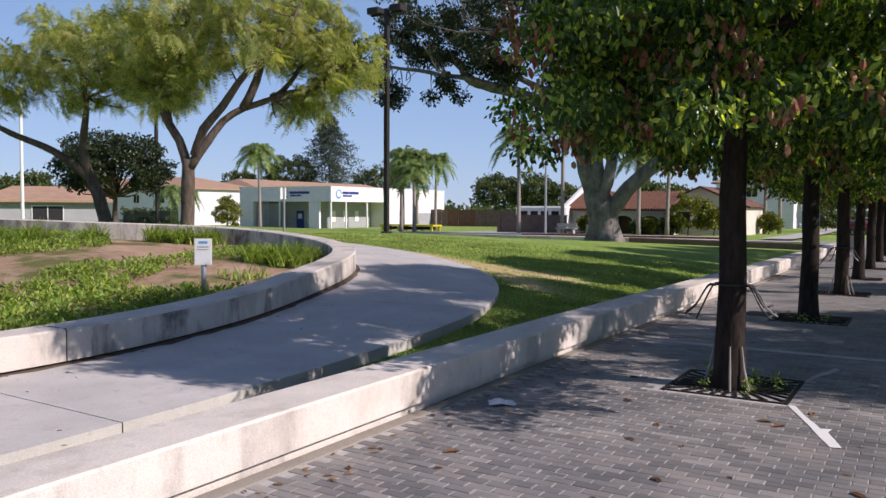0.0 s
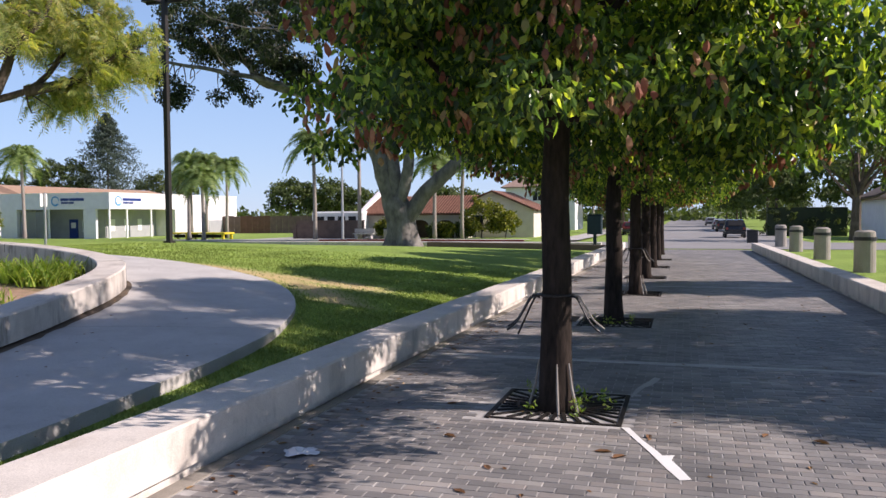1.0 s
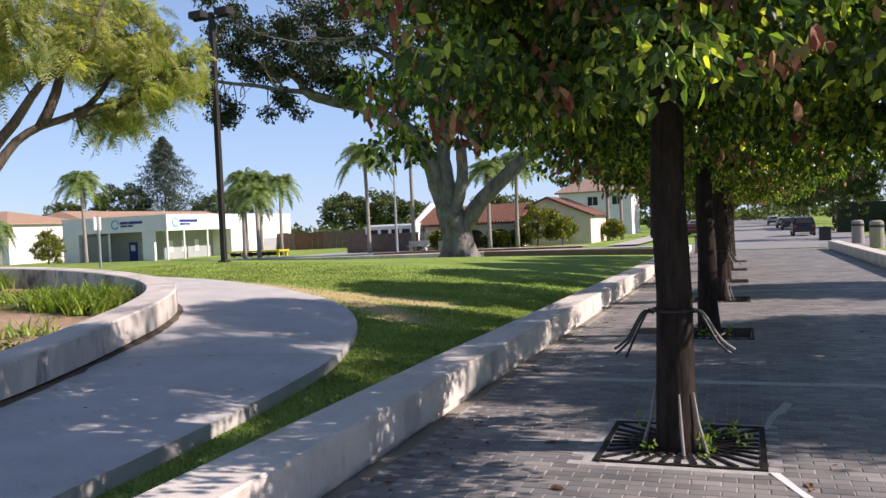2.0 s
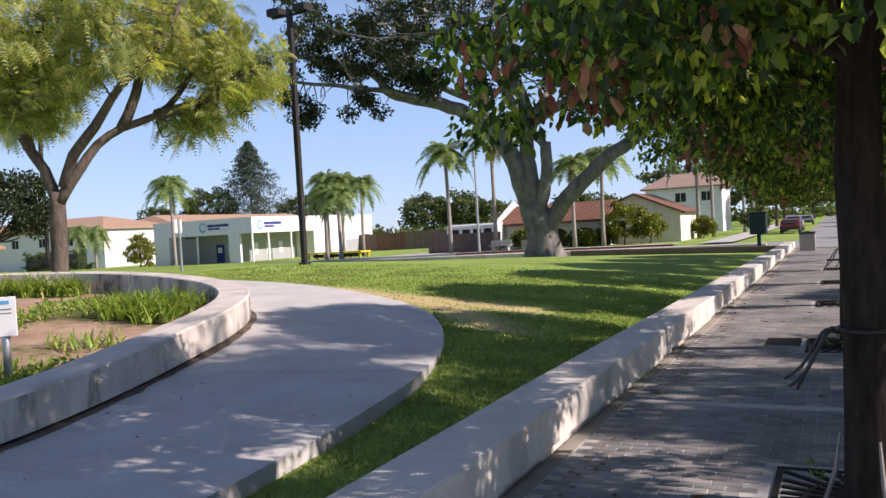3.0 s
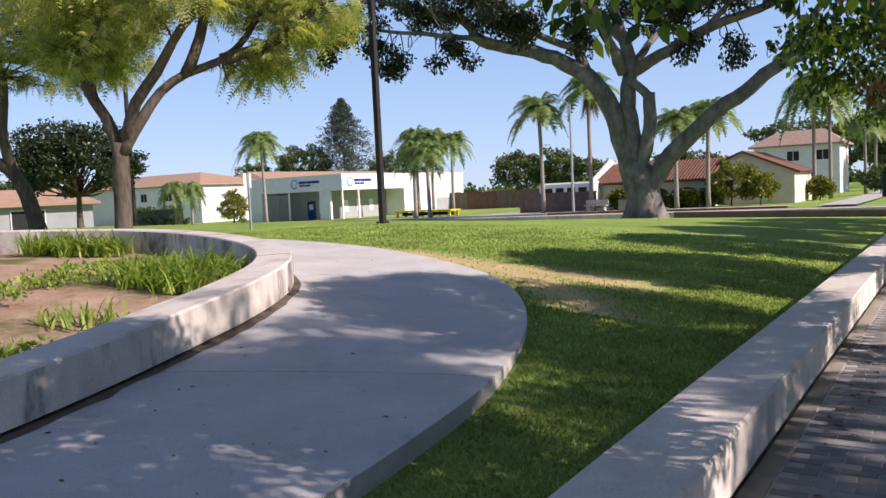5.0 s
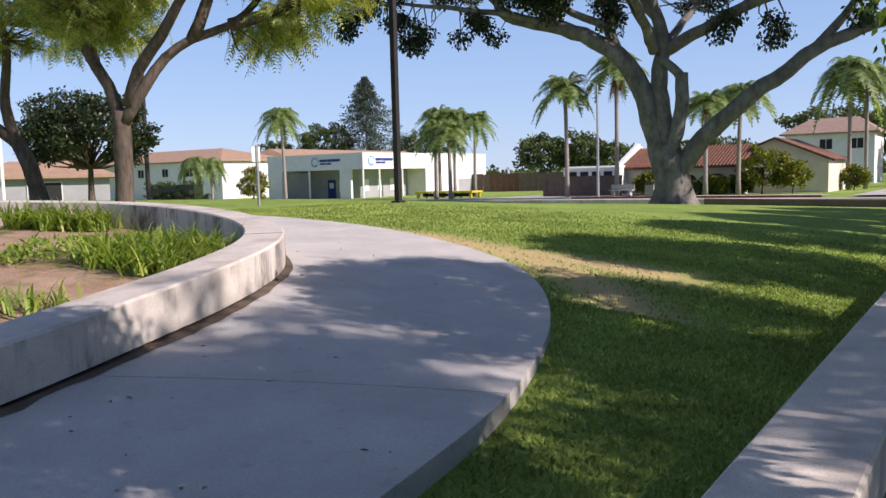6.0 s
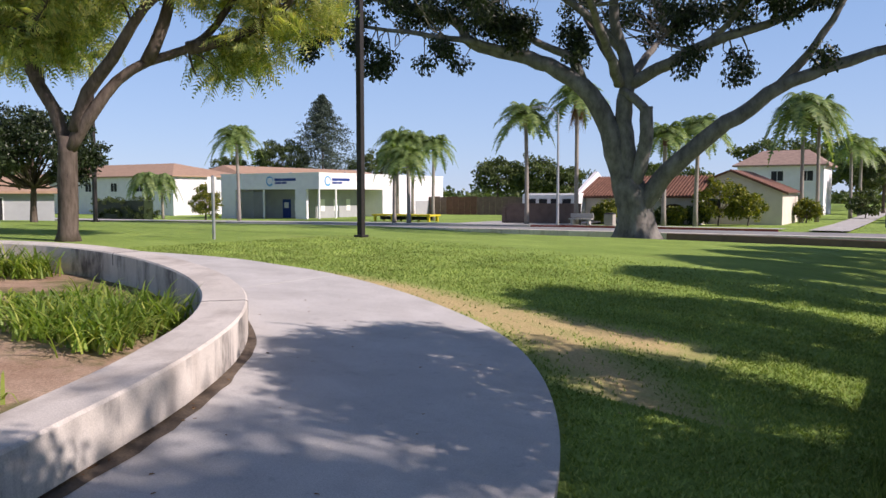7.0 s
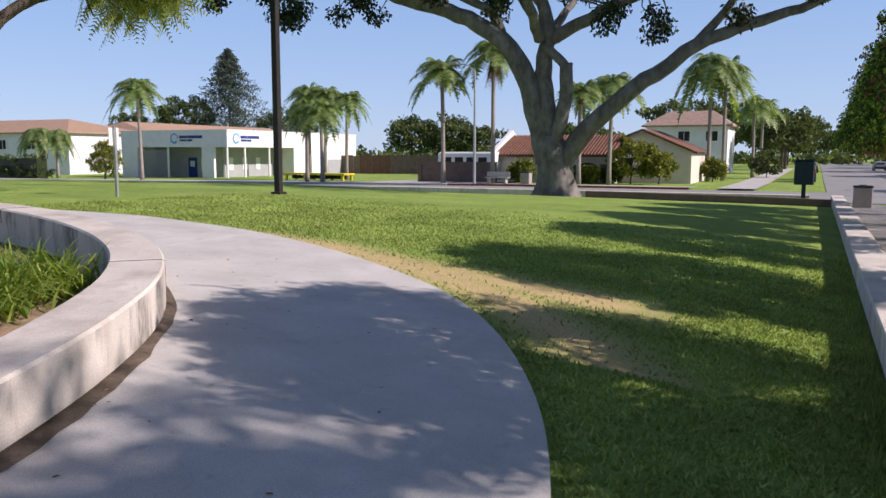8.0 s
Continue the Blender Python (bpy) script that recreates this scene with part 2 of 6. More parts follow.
M_LEAF_BG = leafy("background leaves", [(0.0, (0.04, 0.06, 0.022)), (0.6, (0.08, 0.115, 0.04)), (1.0, (0.14, 0.17, 0.055))], 0.6, 0.3)
M_LEAF_CON = leafy("blue green needles", [(0.0, (0.035, 0.055, 0.045)), (0.6, (0.07, 0.10, 0.08)), (1.0, (0.12, 0.155, 0.12))], 0.7, 0.1)
M_LEAF_LILY = leafy("strap leaves", [(0.0, (0.11, 0.19, 0.035)), (0.6, (0.24, 0.35, 0.06)), (1.0, (0.44, 0.46, 0.12))], 0.45, 0.4)
M_GRASS_BLADE = leafy("grass blades", [(0.0, (0.16, 0.235, 0.055)), (0.6, (0.27, 0.36, 0.09)), (1.0, (0.40, 0.46, 0.14))], 0.7, 0.16, 0.15)
M_LEAF_YEL = leafy("yellow green shrub leaves", [(0.0, (0.06, 0.09, 0.015)), (0.6, (0.18, 0.20, 0.025)), (1.0, (0.33, 0.30, 0.04))], 0.5, 0.3)
M_BLACK = plain("black painted metal", (0.02, 0.02, 0.022), 0.2, 5, 0.45, 0.0, 0.1, 0.5)
M_POLE = plain("dark bronze pole", (0.035, 0.03, 0.028), 0.2, 4, 0.5, 0.3, 0.1, 0.4)
M_STEEL = plain("galvanised steel", (0.42, 0.43, 0.44), 0.12, 8, 0.45, 0.7, 0.1, 0.5)
M_WHITE = plain("white paint", (0.78, 0.78, 0.77), 0.05, 2, 0.6)
M_STUCCO = plain("white stucco", (0.77, 0.75, 0.77), 0.06, 1.2, 0.9, bump_s=0.4)
M_STUCCO_C = plain("cream stucco", (0.66, 0.60, 0.51), 0.08, 1.2, 0.9, bump_s=0.4)
M_ROOF_TAN = plain("tan composition roof", (0.40, 0.26, 0.18), 0.14, 1.5, 0.95)
M_TILE = plain("red clay roof tile", (0.20, 0.095, 0.065), 0.3, 2.5, 0.85)
M_TILE_PALE = plain("faded pink roof tile", (0.36, 0.25, 0.20), 0.2, 2.0, 0.9)
# dirt at the planter wall's foot, with the shade there put into its colour
M_DIRT_SHADE = plain("dirt with wall-foot shade", (0.15, 0.115, 0.085), 0.35, 6.0, 0.95)
M_DARK = plain("dark opening", (0.025, 0.025, 0.028), 0.2, 3, 0.7)
M_GREYWALL = plain("grey painted wall", (0.36, 0.37, 0.38), 0.08, 1, 0.85)
M_BROWNWALL = plain("brown block wall", (0.17, 0.12, 0.10), 0.18, 2, 0.9)
M_REDKERB = plain("red painted kerb", (0.33, 0.075, 0.055), 0.2, 2, 0.75)
M_BLUE = plain("blue paint", (0.02, 0.05, 0.22), 0.1, 3, 0.5)
M_CYAN = plain("pale blue paint", (0.10, 0.36, 0.62), 0.1, 3, 0.5)
M_YELLOW = plain("yellow paint", (0.62, 0.48, 0.03), 0.12, 3, 0.6)
M_GREENBOX = plain("dark green metal", (0.014, 0.034, 0.042), 0.15, 4, 0.5)
M_WEATHER = concrete("weathered exposed concrete", (0.36, 0.33, 0.29), (0.2, 0.17, 0.14), 0.5)
M_IRON = plain("cast iron", (0.035, 0.03, 0.027), 0.25, 12, 0.65, 0.5, 0.3)
M_PAPER = plain("white paper", (0.75, 0.75, 0.76), 0.05, 20, 0.8)
M_DRYLEAF = leafy("fallen leaves", [(0.0, (0.12, 0.05, 0.025)), (0.5, (0.25, 0.13, 0.06)), (1.0, (0.36, 0.24, 0.12))], 0.8, 0.1)
M_BROWNLOG = plain("brown timber fence", (0.16, 0.085, 0.06), 0.2, 2, 0.9)


def paver_material():
    m, n, l, b = material("grey brick paver", 0.62, 0, 0.5)
    o = n.new("ShaderNodeObjectInfo")
    g = n.new("ShaderNodeNewGeometry")
    ad = n.new("ShaderNodeMath")
    ad.operation = 'ADD'
    l.new(o.outputs["Random"], ad.inputs[0])
    l.new(g.outputs["Random Per Island"], ad.inputs[1])
    fr = n.new("ShaderNodeMath")
    fr.operation = 'FRACT'
    l.new(ad.outputs[0], fr.inputs[0])
    r = n.new("ShaderNodeValToRGB")
    e = r.color_ramp.elements
    for _ in range(3):
        e.new(0.5)
    for i, (p, c) in enumerate([(0.0, (0.155, 0.151, 0.151)), (0.35, (0.195, 0.19, 0.189)), (0.65, (0.23, 0.224, 0.221)), (0.85, (0.25, 0.229, 0.218)), (1.0, (0.295, 0.284, 0.276))]):
        e[i].position, e[i].color = p, (*c, 1)
    l.new(fr.outputs[0], r.inputs[0])
    tc = n.new("ShaderNodeNewGeometry")
    nz = n.new("ShaderNodeTexNoise")
    nz.inputs["Scale"].default_value = 1.1
    nz.inputs["Detail"].default_value = 8
    l.new(tc.outputs["Position"], nz.inputs["Vector"])
    rr = n.new("ShaderNodeValToRGB")
    rr.color_ramp.elements[0].position, rr.color_ramp.elements[0].color = 0.3, (0.72, 0.72, 0.72, 1)
    rr.color_ramp.elements[1].position, rr.color_ramp.elements[1].color = 0.72, (1.3, 1.26, 1.2, 1)
    l.new(nz.outputs[0], rr.inputs[0])
    nf = n.new("ShaderNodeTexNoise")
    nf.inputs["Scale"].default_value = 120
    l.new(tc.outputs["Position"], nf.inputs["Vector"])
    l.new(mix(n, l, r.outputs[0], rr.outputs[0], 1.0, 'MULTIPLY'), b.inputs["Base Color"])
    bump(n, l, b, nf.outputs[0], 0.35, 0.004)
    return m


M_PAVER = paver_material()


def lawn_material():
    m, n, l, b = material("mown lawn", 0.95, 0, 0.1)
    a, _ = noise_ramp(n, l, 0.45, [(0.3, (0.195, 0.295, 0.066)), (0.7, (0.295, 0.40, 0.10))], 6)
    f, h = noise_ramp(n, l, 45, [(0.25, (0.62,) * 3), (0.75, (1.3,) * 3)], 5, 0.7)
    c = mix(n, l, a, f, 1.0, 'MULTIPLY')
    tuft, _ = noise_ramp(n, l, 3.5, [(0.3, (0.78, 0.84, 0.76)), (0.7, (1.18, 1.14, 1.18))], 8, 0.75, stretch=(0.6, 1.6, 1))
    c = mix(n, l, c, tuft, 1.0, 'MULTIPLY')
    # dry straw band along the path's outer bend
    tc = n.new("ShaderNodeTexCoord")
    sp = n.new("ShaderNodeSeparateXYZ")
    l.new(tc.outputs["Object"], sp.inputs[0])

    def math_node(op, x, y):
        q = n.new("ShaderNodeMath")
        q.operation = op
        for s, v in ((q.inputs[0], x), (q.inputs[1], y)):
            if isinstance(v, (int, float)):
                s.default_value = v
            else:
                l.new(v, s)
        return q.outputs[0]
    # distance from the bend's centre, so the band follows the kerb
    dx, dy = math_node('ADD', sp.outputs[0], 11.5), math_node('ADD', sp.outputs[1], -9.7)
    rad = math_node('SQRT', math_node('ADD', math_node('MULTIPLY', dx, dx), math_node('MULTIPLY', dy, dy)), 0)
    off = math_node('ABSOLUTE', math_node('SUBTRACT', rad, 8.2), 0)
    w = math_node('SUBTRACT', 1.0, math_node('MULTIPLY', off, 1.25))
    w = math_node('MULTIPLY', w, math_node('GREATER_THAN', sp.outputs[1], 14.2))
    # and straight across towards the wall
    line = math_node('ADD', math_node('MULTIPLY', sp.outputs[0], -0.10), 16.3)
    w2 = math_node('SUBTRACT', 1.0, math_node('MULTIPLY', math_node('ABSOLUTE', math_node('SUBTRACT', sp.outputs[1], line), 0), 1.0))
    w2 = math_node('MULTIPLY', w2, math_node('GREATER_THAN', sp.outputs[0], -8.6))
    w2 = math_node('MULTIPLY', w2, math_node('MINIMUM', 1.0, math_node('MAXIMUM', 0.0, math_node('MULTIPLY', math_node('ADD', sp.outputs[0], 4.1), -0.7))))
    w = math_node('MAXIMUM', w, w2)
    s, nv = noise_ramp(n, l, 0.9, [(0.38, (0,) * 3), (0.66, (1,) * 3)], 8, 0.7)
    fac = n.new("ShaderNodeMath")
    fac.operation, fac.use_clamp = 'MULTIPLY', True
    wm = math_node('MAXIMUM', w, 0.0)
    l.new(math_node('MULTIPLY', wm, 2.5), fac.inputs[0])
    l.new(nv, fac.inputs[1])
    straw, _ = noise_ramp(n, l, 30, [(0.3, (0.42, 0.32, 0.14)), (0.7, (0.66, 0.52, 0.27))], 5, 0.7)
    c = mix(n, l, c, straw, fac.outputs[0])
    d, _ = noise_ramp(n, l, 0.55, [(0.58, (0,) * 3), (0.72, (0.45,) * 3)], 8, 0.7)
    c = mix(n, l, c, (0.17, 0.135, 0.06), d)
    l.new(c, b.inputs["Base Color"])
    bump(n, l, b, h, 0.9, 0.03)
    return m


M_LAWN = lawn_material()


def soil_material():
    m, n, l, b = material("planter soil with weeds", 0.95, 0, 0.1)
    a, _ = noise_ramp(n, l, 1.2, [(0.3, (0.36, 0.225, 0.15)), (0.7, (0.56, 0.40, 0.29))], 7)
    f, h = noise_ramp(n, l, 40, [(0.3, (0.6,) * 3), (0.7, (1.15,) * 3)], 6, 0.7)
    c = mix(n, l, a, f, 1.0, 'MULTIPLY')
    w, _ = noise_ramp(n, l, 0.5, [(0.47, (0,) * 3), (0.58, (0.85,) * 3)], 8, 0.7)
    c = mix(n, l, c, (0.09, 0.12, 0.025), w)
    l.new(c, b.inputs["Base Color"])
    bump(n, l, b, h, 0.8, 0.03)
    return m


M_SOIL = soil_material()

# ---- setting: ground, path, walls, street ----
def axis(lo, hi, step, far):
    a = list(np.arange(lo, hi + 1e-6, step))
    g, d = step, hi
    out = []
    while d < far:
        g *= 1.35
        d += g
        out.append(d)
    g, d = step, lo
    pre = []
    while d > -far:
        g *= 1.35
        d -= g
        pre.append(d)
    return pre[::-1] + a + out


def ground_sheet():
    xs, ys = axis(-46, 12, 0.5, 1500), axis(-10, 60, 0.5, 1500)
    v = [(x, y, lawn_z(x, y) - 0.03 - (0.12 if -2.2 < x < 4.7 and y < 47 else 0)) for y in ys for x in xs]
    w = len(xs)
    f = [(j * w + i, j * w + i + 1, (j + 1) * w + i + 1, (j + 1) * w + i) for j in range(len(ys) - 1) for i in range(w - 1)]
    ob = part("ground", Build().add(v, f), M_LAWN, smooth=True)
    return tagged(ob, "sunlit green lawn with dry straw-coloured patches", "lawn", kind="structure")


ground_sheet()

WALL_X0, WALL_X1 = -2.60, -2.08          # straight seat wall, back and street face
STREET_X1 = 4.72                         # street face of the opposite seat wall
PARK_END = 49.0


def seat_profile(w, h, street_side=True):
    """A concrete block that overhangs a recessed foot, softly chamfered; u from 0 to w."""
    c = 0.018
    return [(0.06, 0.0), (0.06, 0.075), (0.0, 0.075), (0.0, h - c), (c, h), (w - c, h), (w, h - c), (w, 0.075), (w - 0.06, 0.075), (w - 0.06, -0.15), (0.06, -0.15)]


def straight_wall():
    holder = thing("seat_wall", (0, 0, 0), "long straight pale concrete seat wall along brick street", "seat wall", kind="structure")
    path = [(WALL_X0, y, ground_z(0, y)) for y in np.arange(-8, PARK_END + 0.3, 1.5)]
    part("wall_block", Build().sweep(path, seat_profile(WALL_X1 - WALL_X0, 0.385)), M_WALL, holder)
    foot = [(WALL_X1 - 0.02, y, ground_z(0, y)) for y in np.arange(-8, PARK_END + 0.3, 1.5)]
    part("footing", Build().sweep(foot, [(0, -0.05), (0, 0.006), (0.13, 0.006), (0.13, -0.05)]), M_FOOT, holder, "worn concrete footing strip")
    # low return wall at the far end of the lawn
    far = [(x, PARK_END + 0.25, ground_z(x, PARK_END + 2)) for x in np.arange(-44, WALL_X0, 1.5)]
    part("return_wall", Build().sweep(far, [(-0.25, -0.2), (-0.25, 0.36), (-0.23, 0.38), (0.23, 0.38), (0.25, 0.36), (0.25, -0.2)]), M_WALL, holder)


straight_wall()


def opposite_wall():
    holder = thing("seat_wall", (0, 0, 0), "concrete seat wall on far side of brick street", "seat wall", kind="structure")
    path = [(STREET_X1, y, ground_z(0, y)) for y in np.arange(-8, 49, 1.5)]
    part("wall_block", Build().sweep(path, seat_profile(0.5, 0.42)), M_WALL, holder)


opposite_wall()

# the curved path: its wall side and its lawn side
PATH_L = spline([(-6.15, -8), (-6.12, 0), (-6.12, 4.4), (-6.15, 6.4), (-6.27, 8.1), (-6.6, 9.5), (-6.9, 10.5), (-7.3, 11.5), (-8.1, 12.8), (-9.1, 13.75), (-10.3, 14.5), (-11.9, 15.1), (-13.6, 15.35), (-15.2, 15.0), (-17.8, 13.5), (-21, 12.5)], 0.2)
PATH_R = spline([(-3.65, -8), (-3.68, 0), (-3.77, 5), (-3.87, 8.0), (-3.97, 9.45), (-4.20, 10.95), (-4.76, 12.6), (-5.64, 14.2), (-6.68, 15.45), (-7.9, 16.35), (-9.45, 17.2), (-11.2, 17.85), (-12.7, 18.1), (-14.2, 18.2), (-17, 17.6), (-21, 16.2)], 0.2)


def at_len(pts, f):
    """The point at the fraction f of a polyline's length."""
    d = [0.0]
    for a, b in zip(pts, pts[1:]):
        d.append(d[-1] + (b - a).length)
    t = f * d[-1]
    for i in range(len(pts) - 1):
        if d[i + 1] >= t:
            return pts[i].lerp(pts[i + 1], (t - d[i]) / max(1e-6, d[i + 1] - d[i]))
    return pts[-1]


def path_lift(y):
    """How far the path's top stands above the lawn beside it."""
    return 0.05


def nearest_fraction(pts, x, y):
    i = min(range(len(pts)), key=lambda k: (pts[k].x - x) ** 2 + (pts[k].y - y) ** 2)
    total = sum((b - a).length for a, b in zip(pts, pts[1:]))
    return sum((b - a).length for a, b in zip(pts[:i], pts[1:i + 1])) / total


def path_slab(cut0, cut1, holder):
    gap = 0.00018
    (l0, r0), (l1, r1) = cut0, cut1
    rows, cols = max(4, int((l1 - l0) * 160)), 10
    v, f = [], []
    for j in range(rows + 1):
        a, b = at_len(PATH_L, l0 + gap + (l1 - l0 - 2 * gap) * j / rows), at_len(PATH_R, r0 + gap + (r1 - r0 - 2 * gap) * j / rows)
        a = a + (a - b).normalized() * 0.12
        for i in range(cols + 1):
            p = a.lerp(b, i / cols)
            v.append((p.x, p.y, ground_z(p.x, p.y) + path_lift(p.y)))
    w = cols + 1
    n = len(v)
    v += [(x, y, z - 0.22) for x, y, z in v]
    for j in range(rows):
        for i in range(cols):
            f.append((j * w + i, j * w + i + 1, (j + 1) * w + i + 1, (j + 1) * w + i))
        f.append((j * w + cols, n + j * w + cols, n + (j + 1) * w + cols, (j + 1) * w + cols))
    for j in (0, rows):
        for i in range(cols):
            q = (j * w + i, j * w + i + 1, n + j * w + i + 1, n + j * w + i)
            f.append(q if j else q[::-1])
    part("slab", Build().add(v, f), M_PATH, holder)


def concrete_path():
    holder = thing("path", (0, 0, 0), "curving grey concrete footpath with thin control joints", "path", kind="structure")
    joints = (((-6.13, -2.0), (-3.67, -2.0)), ((-6.12, 4.0), (-3.75, 4.0)), ((-6.62, 9.6), (-4.2, 10.95)), ((-10.9, 14.75), (-11.0, 17.8)), ((-15.2, 15.0), (-15.4, 18.0)))
    cuts = [(0.0, 0.0)] + [(nearest_fraction(PATH_L, *a), nearest_fraction(PATH_R, *b)) for a, b in joints] + [(1.0, 1.0)]
    for a, b in zip(cuts, cuts[1:]):
        path_slab(a, b, holder)


concrete_path()


def curved_wall():
    holder = thing("planter_wall", (0, 0, 0), "curved stained concrete seat wall round a planting bed", "seat wall", kind="structure")
    line = spline([(p.x, p.y) for p in PATH_L[::6]] + [(-27, 11.6), (-36, 11.0)], 0.3)
    path = [(p.x, p.y, ground_z(p.x, p.y) + path_lift(p.y)) for p in line]
    h = 0.385
    prof = [(-0.48, -0.3), (-0.48, h - 0.02), (-0.46, h), (-0.02, h), (0.0, h - 0.02), (0.0, 0.032), (-0.15, 0.032), (-0.15, -0.15)]
    part("wall_block", Build().sweep(path, prof), M_CURVE, holder)
    return line


CURVE_LINE = curved_wall()


def planter_soil():
    line = [p for p in CURVE_LINE if p.x > -34]
    c = Vector((-19, 2.0, 0))
    v, f = [], []
    steps = 26
    for p in line:
        for k in range(steps + 1):
            q = p.lerp(c, 0.02 + 0.98 * k / steps)
            n = noise.noise(Vector((q.x * 0.6, q.y * 0.6, 3.0)))
            v.append((q.x, q.y, ground_z(q.x, q.y) + 0.00 + 0.05 * n + 0.10 * smooth_step(0, 0.5, k / steps)))
    w = steps + 1
    for j in range(len(line) - 1):
        for k in range(steps):
            f.append((j * w + k, j * w + k + 1, (j + 1) * w + k + 1, (j + 1) * w + k))
    ob = part("planting_bed", Build().add(v, f), M_SOIL, smooth=True)
    tagged(ob, "bare reddish soil with patchy green weeds", "planting bed", kind="structure")


planter_soil()


def street():
    bed = [(x, y) for y in np.arange(-8, 50, 2.0) for x in (WALL_X1 + 0.1, STREET_X1 + 0.06)]
    v = [(x, y, ground_z(0, y) - 0.005) for x, y in bed]
    f = [(2 * i, 2 * i + 1, 2 * i + 3, 2 * i + 2) for i in range(len(bed) // 2 - 1)]
    ob = part("pavement", Build().add(v, f), M_MORTAR)
    return tagged(ob, "grey brick-paved pedestrian street", "pavement", kind="structure")


PAVEMENT = street()


def flat_strip(name, pts, mat, lift, label, cat, step=3.0):
    """A sheet lying on the ground over a rectangle x0, y0, x1, y1."""
    x0, y0, x1, y1 = pts
    xs = np.linspace(x0, x1, max(2, int(abs(x1 - x0) / step) + 1))
    ys = np.linspace(y0, y1, max(2, int(abs(y1 - y0) / step) + 1))
    v = [(x, y, ground_z(x, y) + lift) for y in ys for x in xs]
    w = len(xs)
    f = [(j * w + i, j * w + i + 1, (j + 1) * w + i + 1, (j + 1) * w + i) for j in range(len(ys) - 1) for i in range(w - 1)]
    return tagged(part(name, Build().add(v, f), mat), label, cat, kind="structure")


flat_strip("road", (-300, 50.0, 300, 63.6), M_ASPHALT, 0.0, "asphalt cross street beyond the lawn", "road")
flat_strip("road", (-2.6, 63.6, 10, 900), M_ASPHALT, 0.0, "long straight asphalt street running to the distance", "road", 8.0)


def kerb(x0, x1, y, mat, label):
    b = Build().sweep([(x, y, ground_z(x, y)) for x in np.arange(x0, x1 + 0.1, (x1 - x0) / 12)], [(-0.16, -0.1), (-0.16, 0.14), (0.0, 0.14), (0.02, -0.1)])
    return tagged(part("kerb", b, mat), label, "kerb", kind="structure")


kerb(-62, -29, 63.7, M_SIDEWALK, "grey concrete kerb beside the cross street")
kerb(-28.9, -11, 63.7, M_REDKERB, "red painted concrete kerb beside the cross street")
flat_strip("sidewalk", (-150, 63.9, -38, 68), M_SIDEWALK, 0.12, "pale concrete sidewalk in front of buildings", "sidewalk")
flat_strip("sidewalk", (-38, 63.9, -27, 105), M_SIDEWALK, 0.12, "pale concrete driveway beside a fenced yard", "driveway")
flat_strip("sidewalk", (-9.2, 63.9, -6.8, 160), M_SIDEWALK, 0.12, "narrow concrete sidewalk along the far street", "sidewalk")
flat_strip("sidewalk", (-27, 65.6, -11, 67.2), M_SIDEWALK, 0.10, "concrete sidewalk before the tile-roofed house", "sidewalk")


def edging_wall():
    path = [(x, 46.3 - 0.02 * x, ground_z(x, 46.3)) for x in np.linspace(-13.5, -2.6, 8)]
    b = Build().sweep(path, [(-0.12, -0.2), (-0.12, 0.28), (-0.10, 0.30), (0.10, 0.30), (0.12, 0.28), (0.12, -0.2)])
    tagged(part("edging_wall", b, M_BROWNWALL), "low dark brown edging wall at the lawn end", "edging", kind="structure")


edging_wall()


def dirt_shade_strip():
    """Dirt and rotted leaves gathered on the path along the foot of the curved wall; the dark colour also holds the
    wall's shade.
    """
    v, f = [], []
    rng = random.Random(6)
    line = [q for q in PATH_L if q.y > -6]
    for i, q in enumerate(line):
        a, b = line[max(0, i - 1)], line[min(len(line) - 1, i + 1)]
        d = (b - a).normalized()
        r = Vector((d.y, -d.x, 0))
        w = 0.03 + 0.10 * noise.noise(Vector((i * 0.09, 0, 0))) + 0.10 * noise.noise(Vector((i * 0.6, 4, 0))) + 0.06 * rng.random()
        w = 0.06 + 0.6 * w * smooth_step(14, 11, q.y)
        for u in (-0.12, max(0.03, w)):
            p = q + r * u
            v.append((p.x, p.y, ground_z(p.x, p.y) + path_lift(p.y) + 0.004))
    for i in range(len(line) - 1):
        f.append((2 * i, 2 * i + 1, 2 * i + 3, 2 * i + 2))
    tagged(part("dirt_shade_strip", Build().add(v, f), M_DIRT_SHADE), "dirt and painted shade along the planter wall foot", "dirt", kind="structure")


dirt_shade_strip()


def wall_joints():
    """Dark filled joints across the curved wall."""
    for jx, jy in ((-8.45, 13.2), (-6.13, 5.2), (-12.9, 15.3)):
        i = min(range(len(CURVE_LINE)), key=lambda k: (CURVE_LINE[k].x - jx) ** 2 + (CURVE_LINE[k].y - jy) ** 2)
        a, b = CURVE_LINE[i], CURVE_LINE[i + 1]
        d = (b - a).normalized() * 0.014
        z = ground_z(a.x, a.y) + path_lift(a.y)
        prof = [(-0.483, 0.2), (-0.483, 0.366), (-0.461, 0.388), (-0.019, 0.388), (0.003, 0.366), (0.003, 0.032), (-0.03, 0.032), (-0.03, 0.2)]
        ob = part("wall_joint", Build().sweep([(a.x, a.y, z), (a.x + d.x, a.y + d.y, z)], prof), M_GROOVE)
        tagged(ob, "dark filled joint across the planter wall", "joint", kind="structure")


wall_joints()


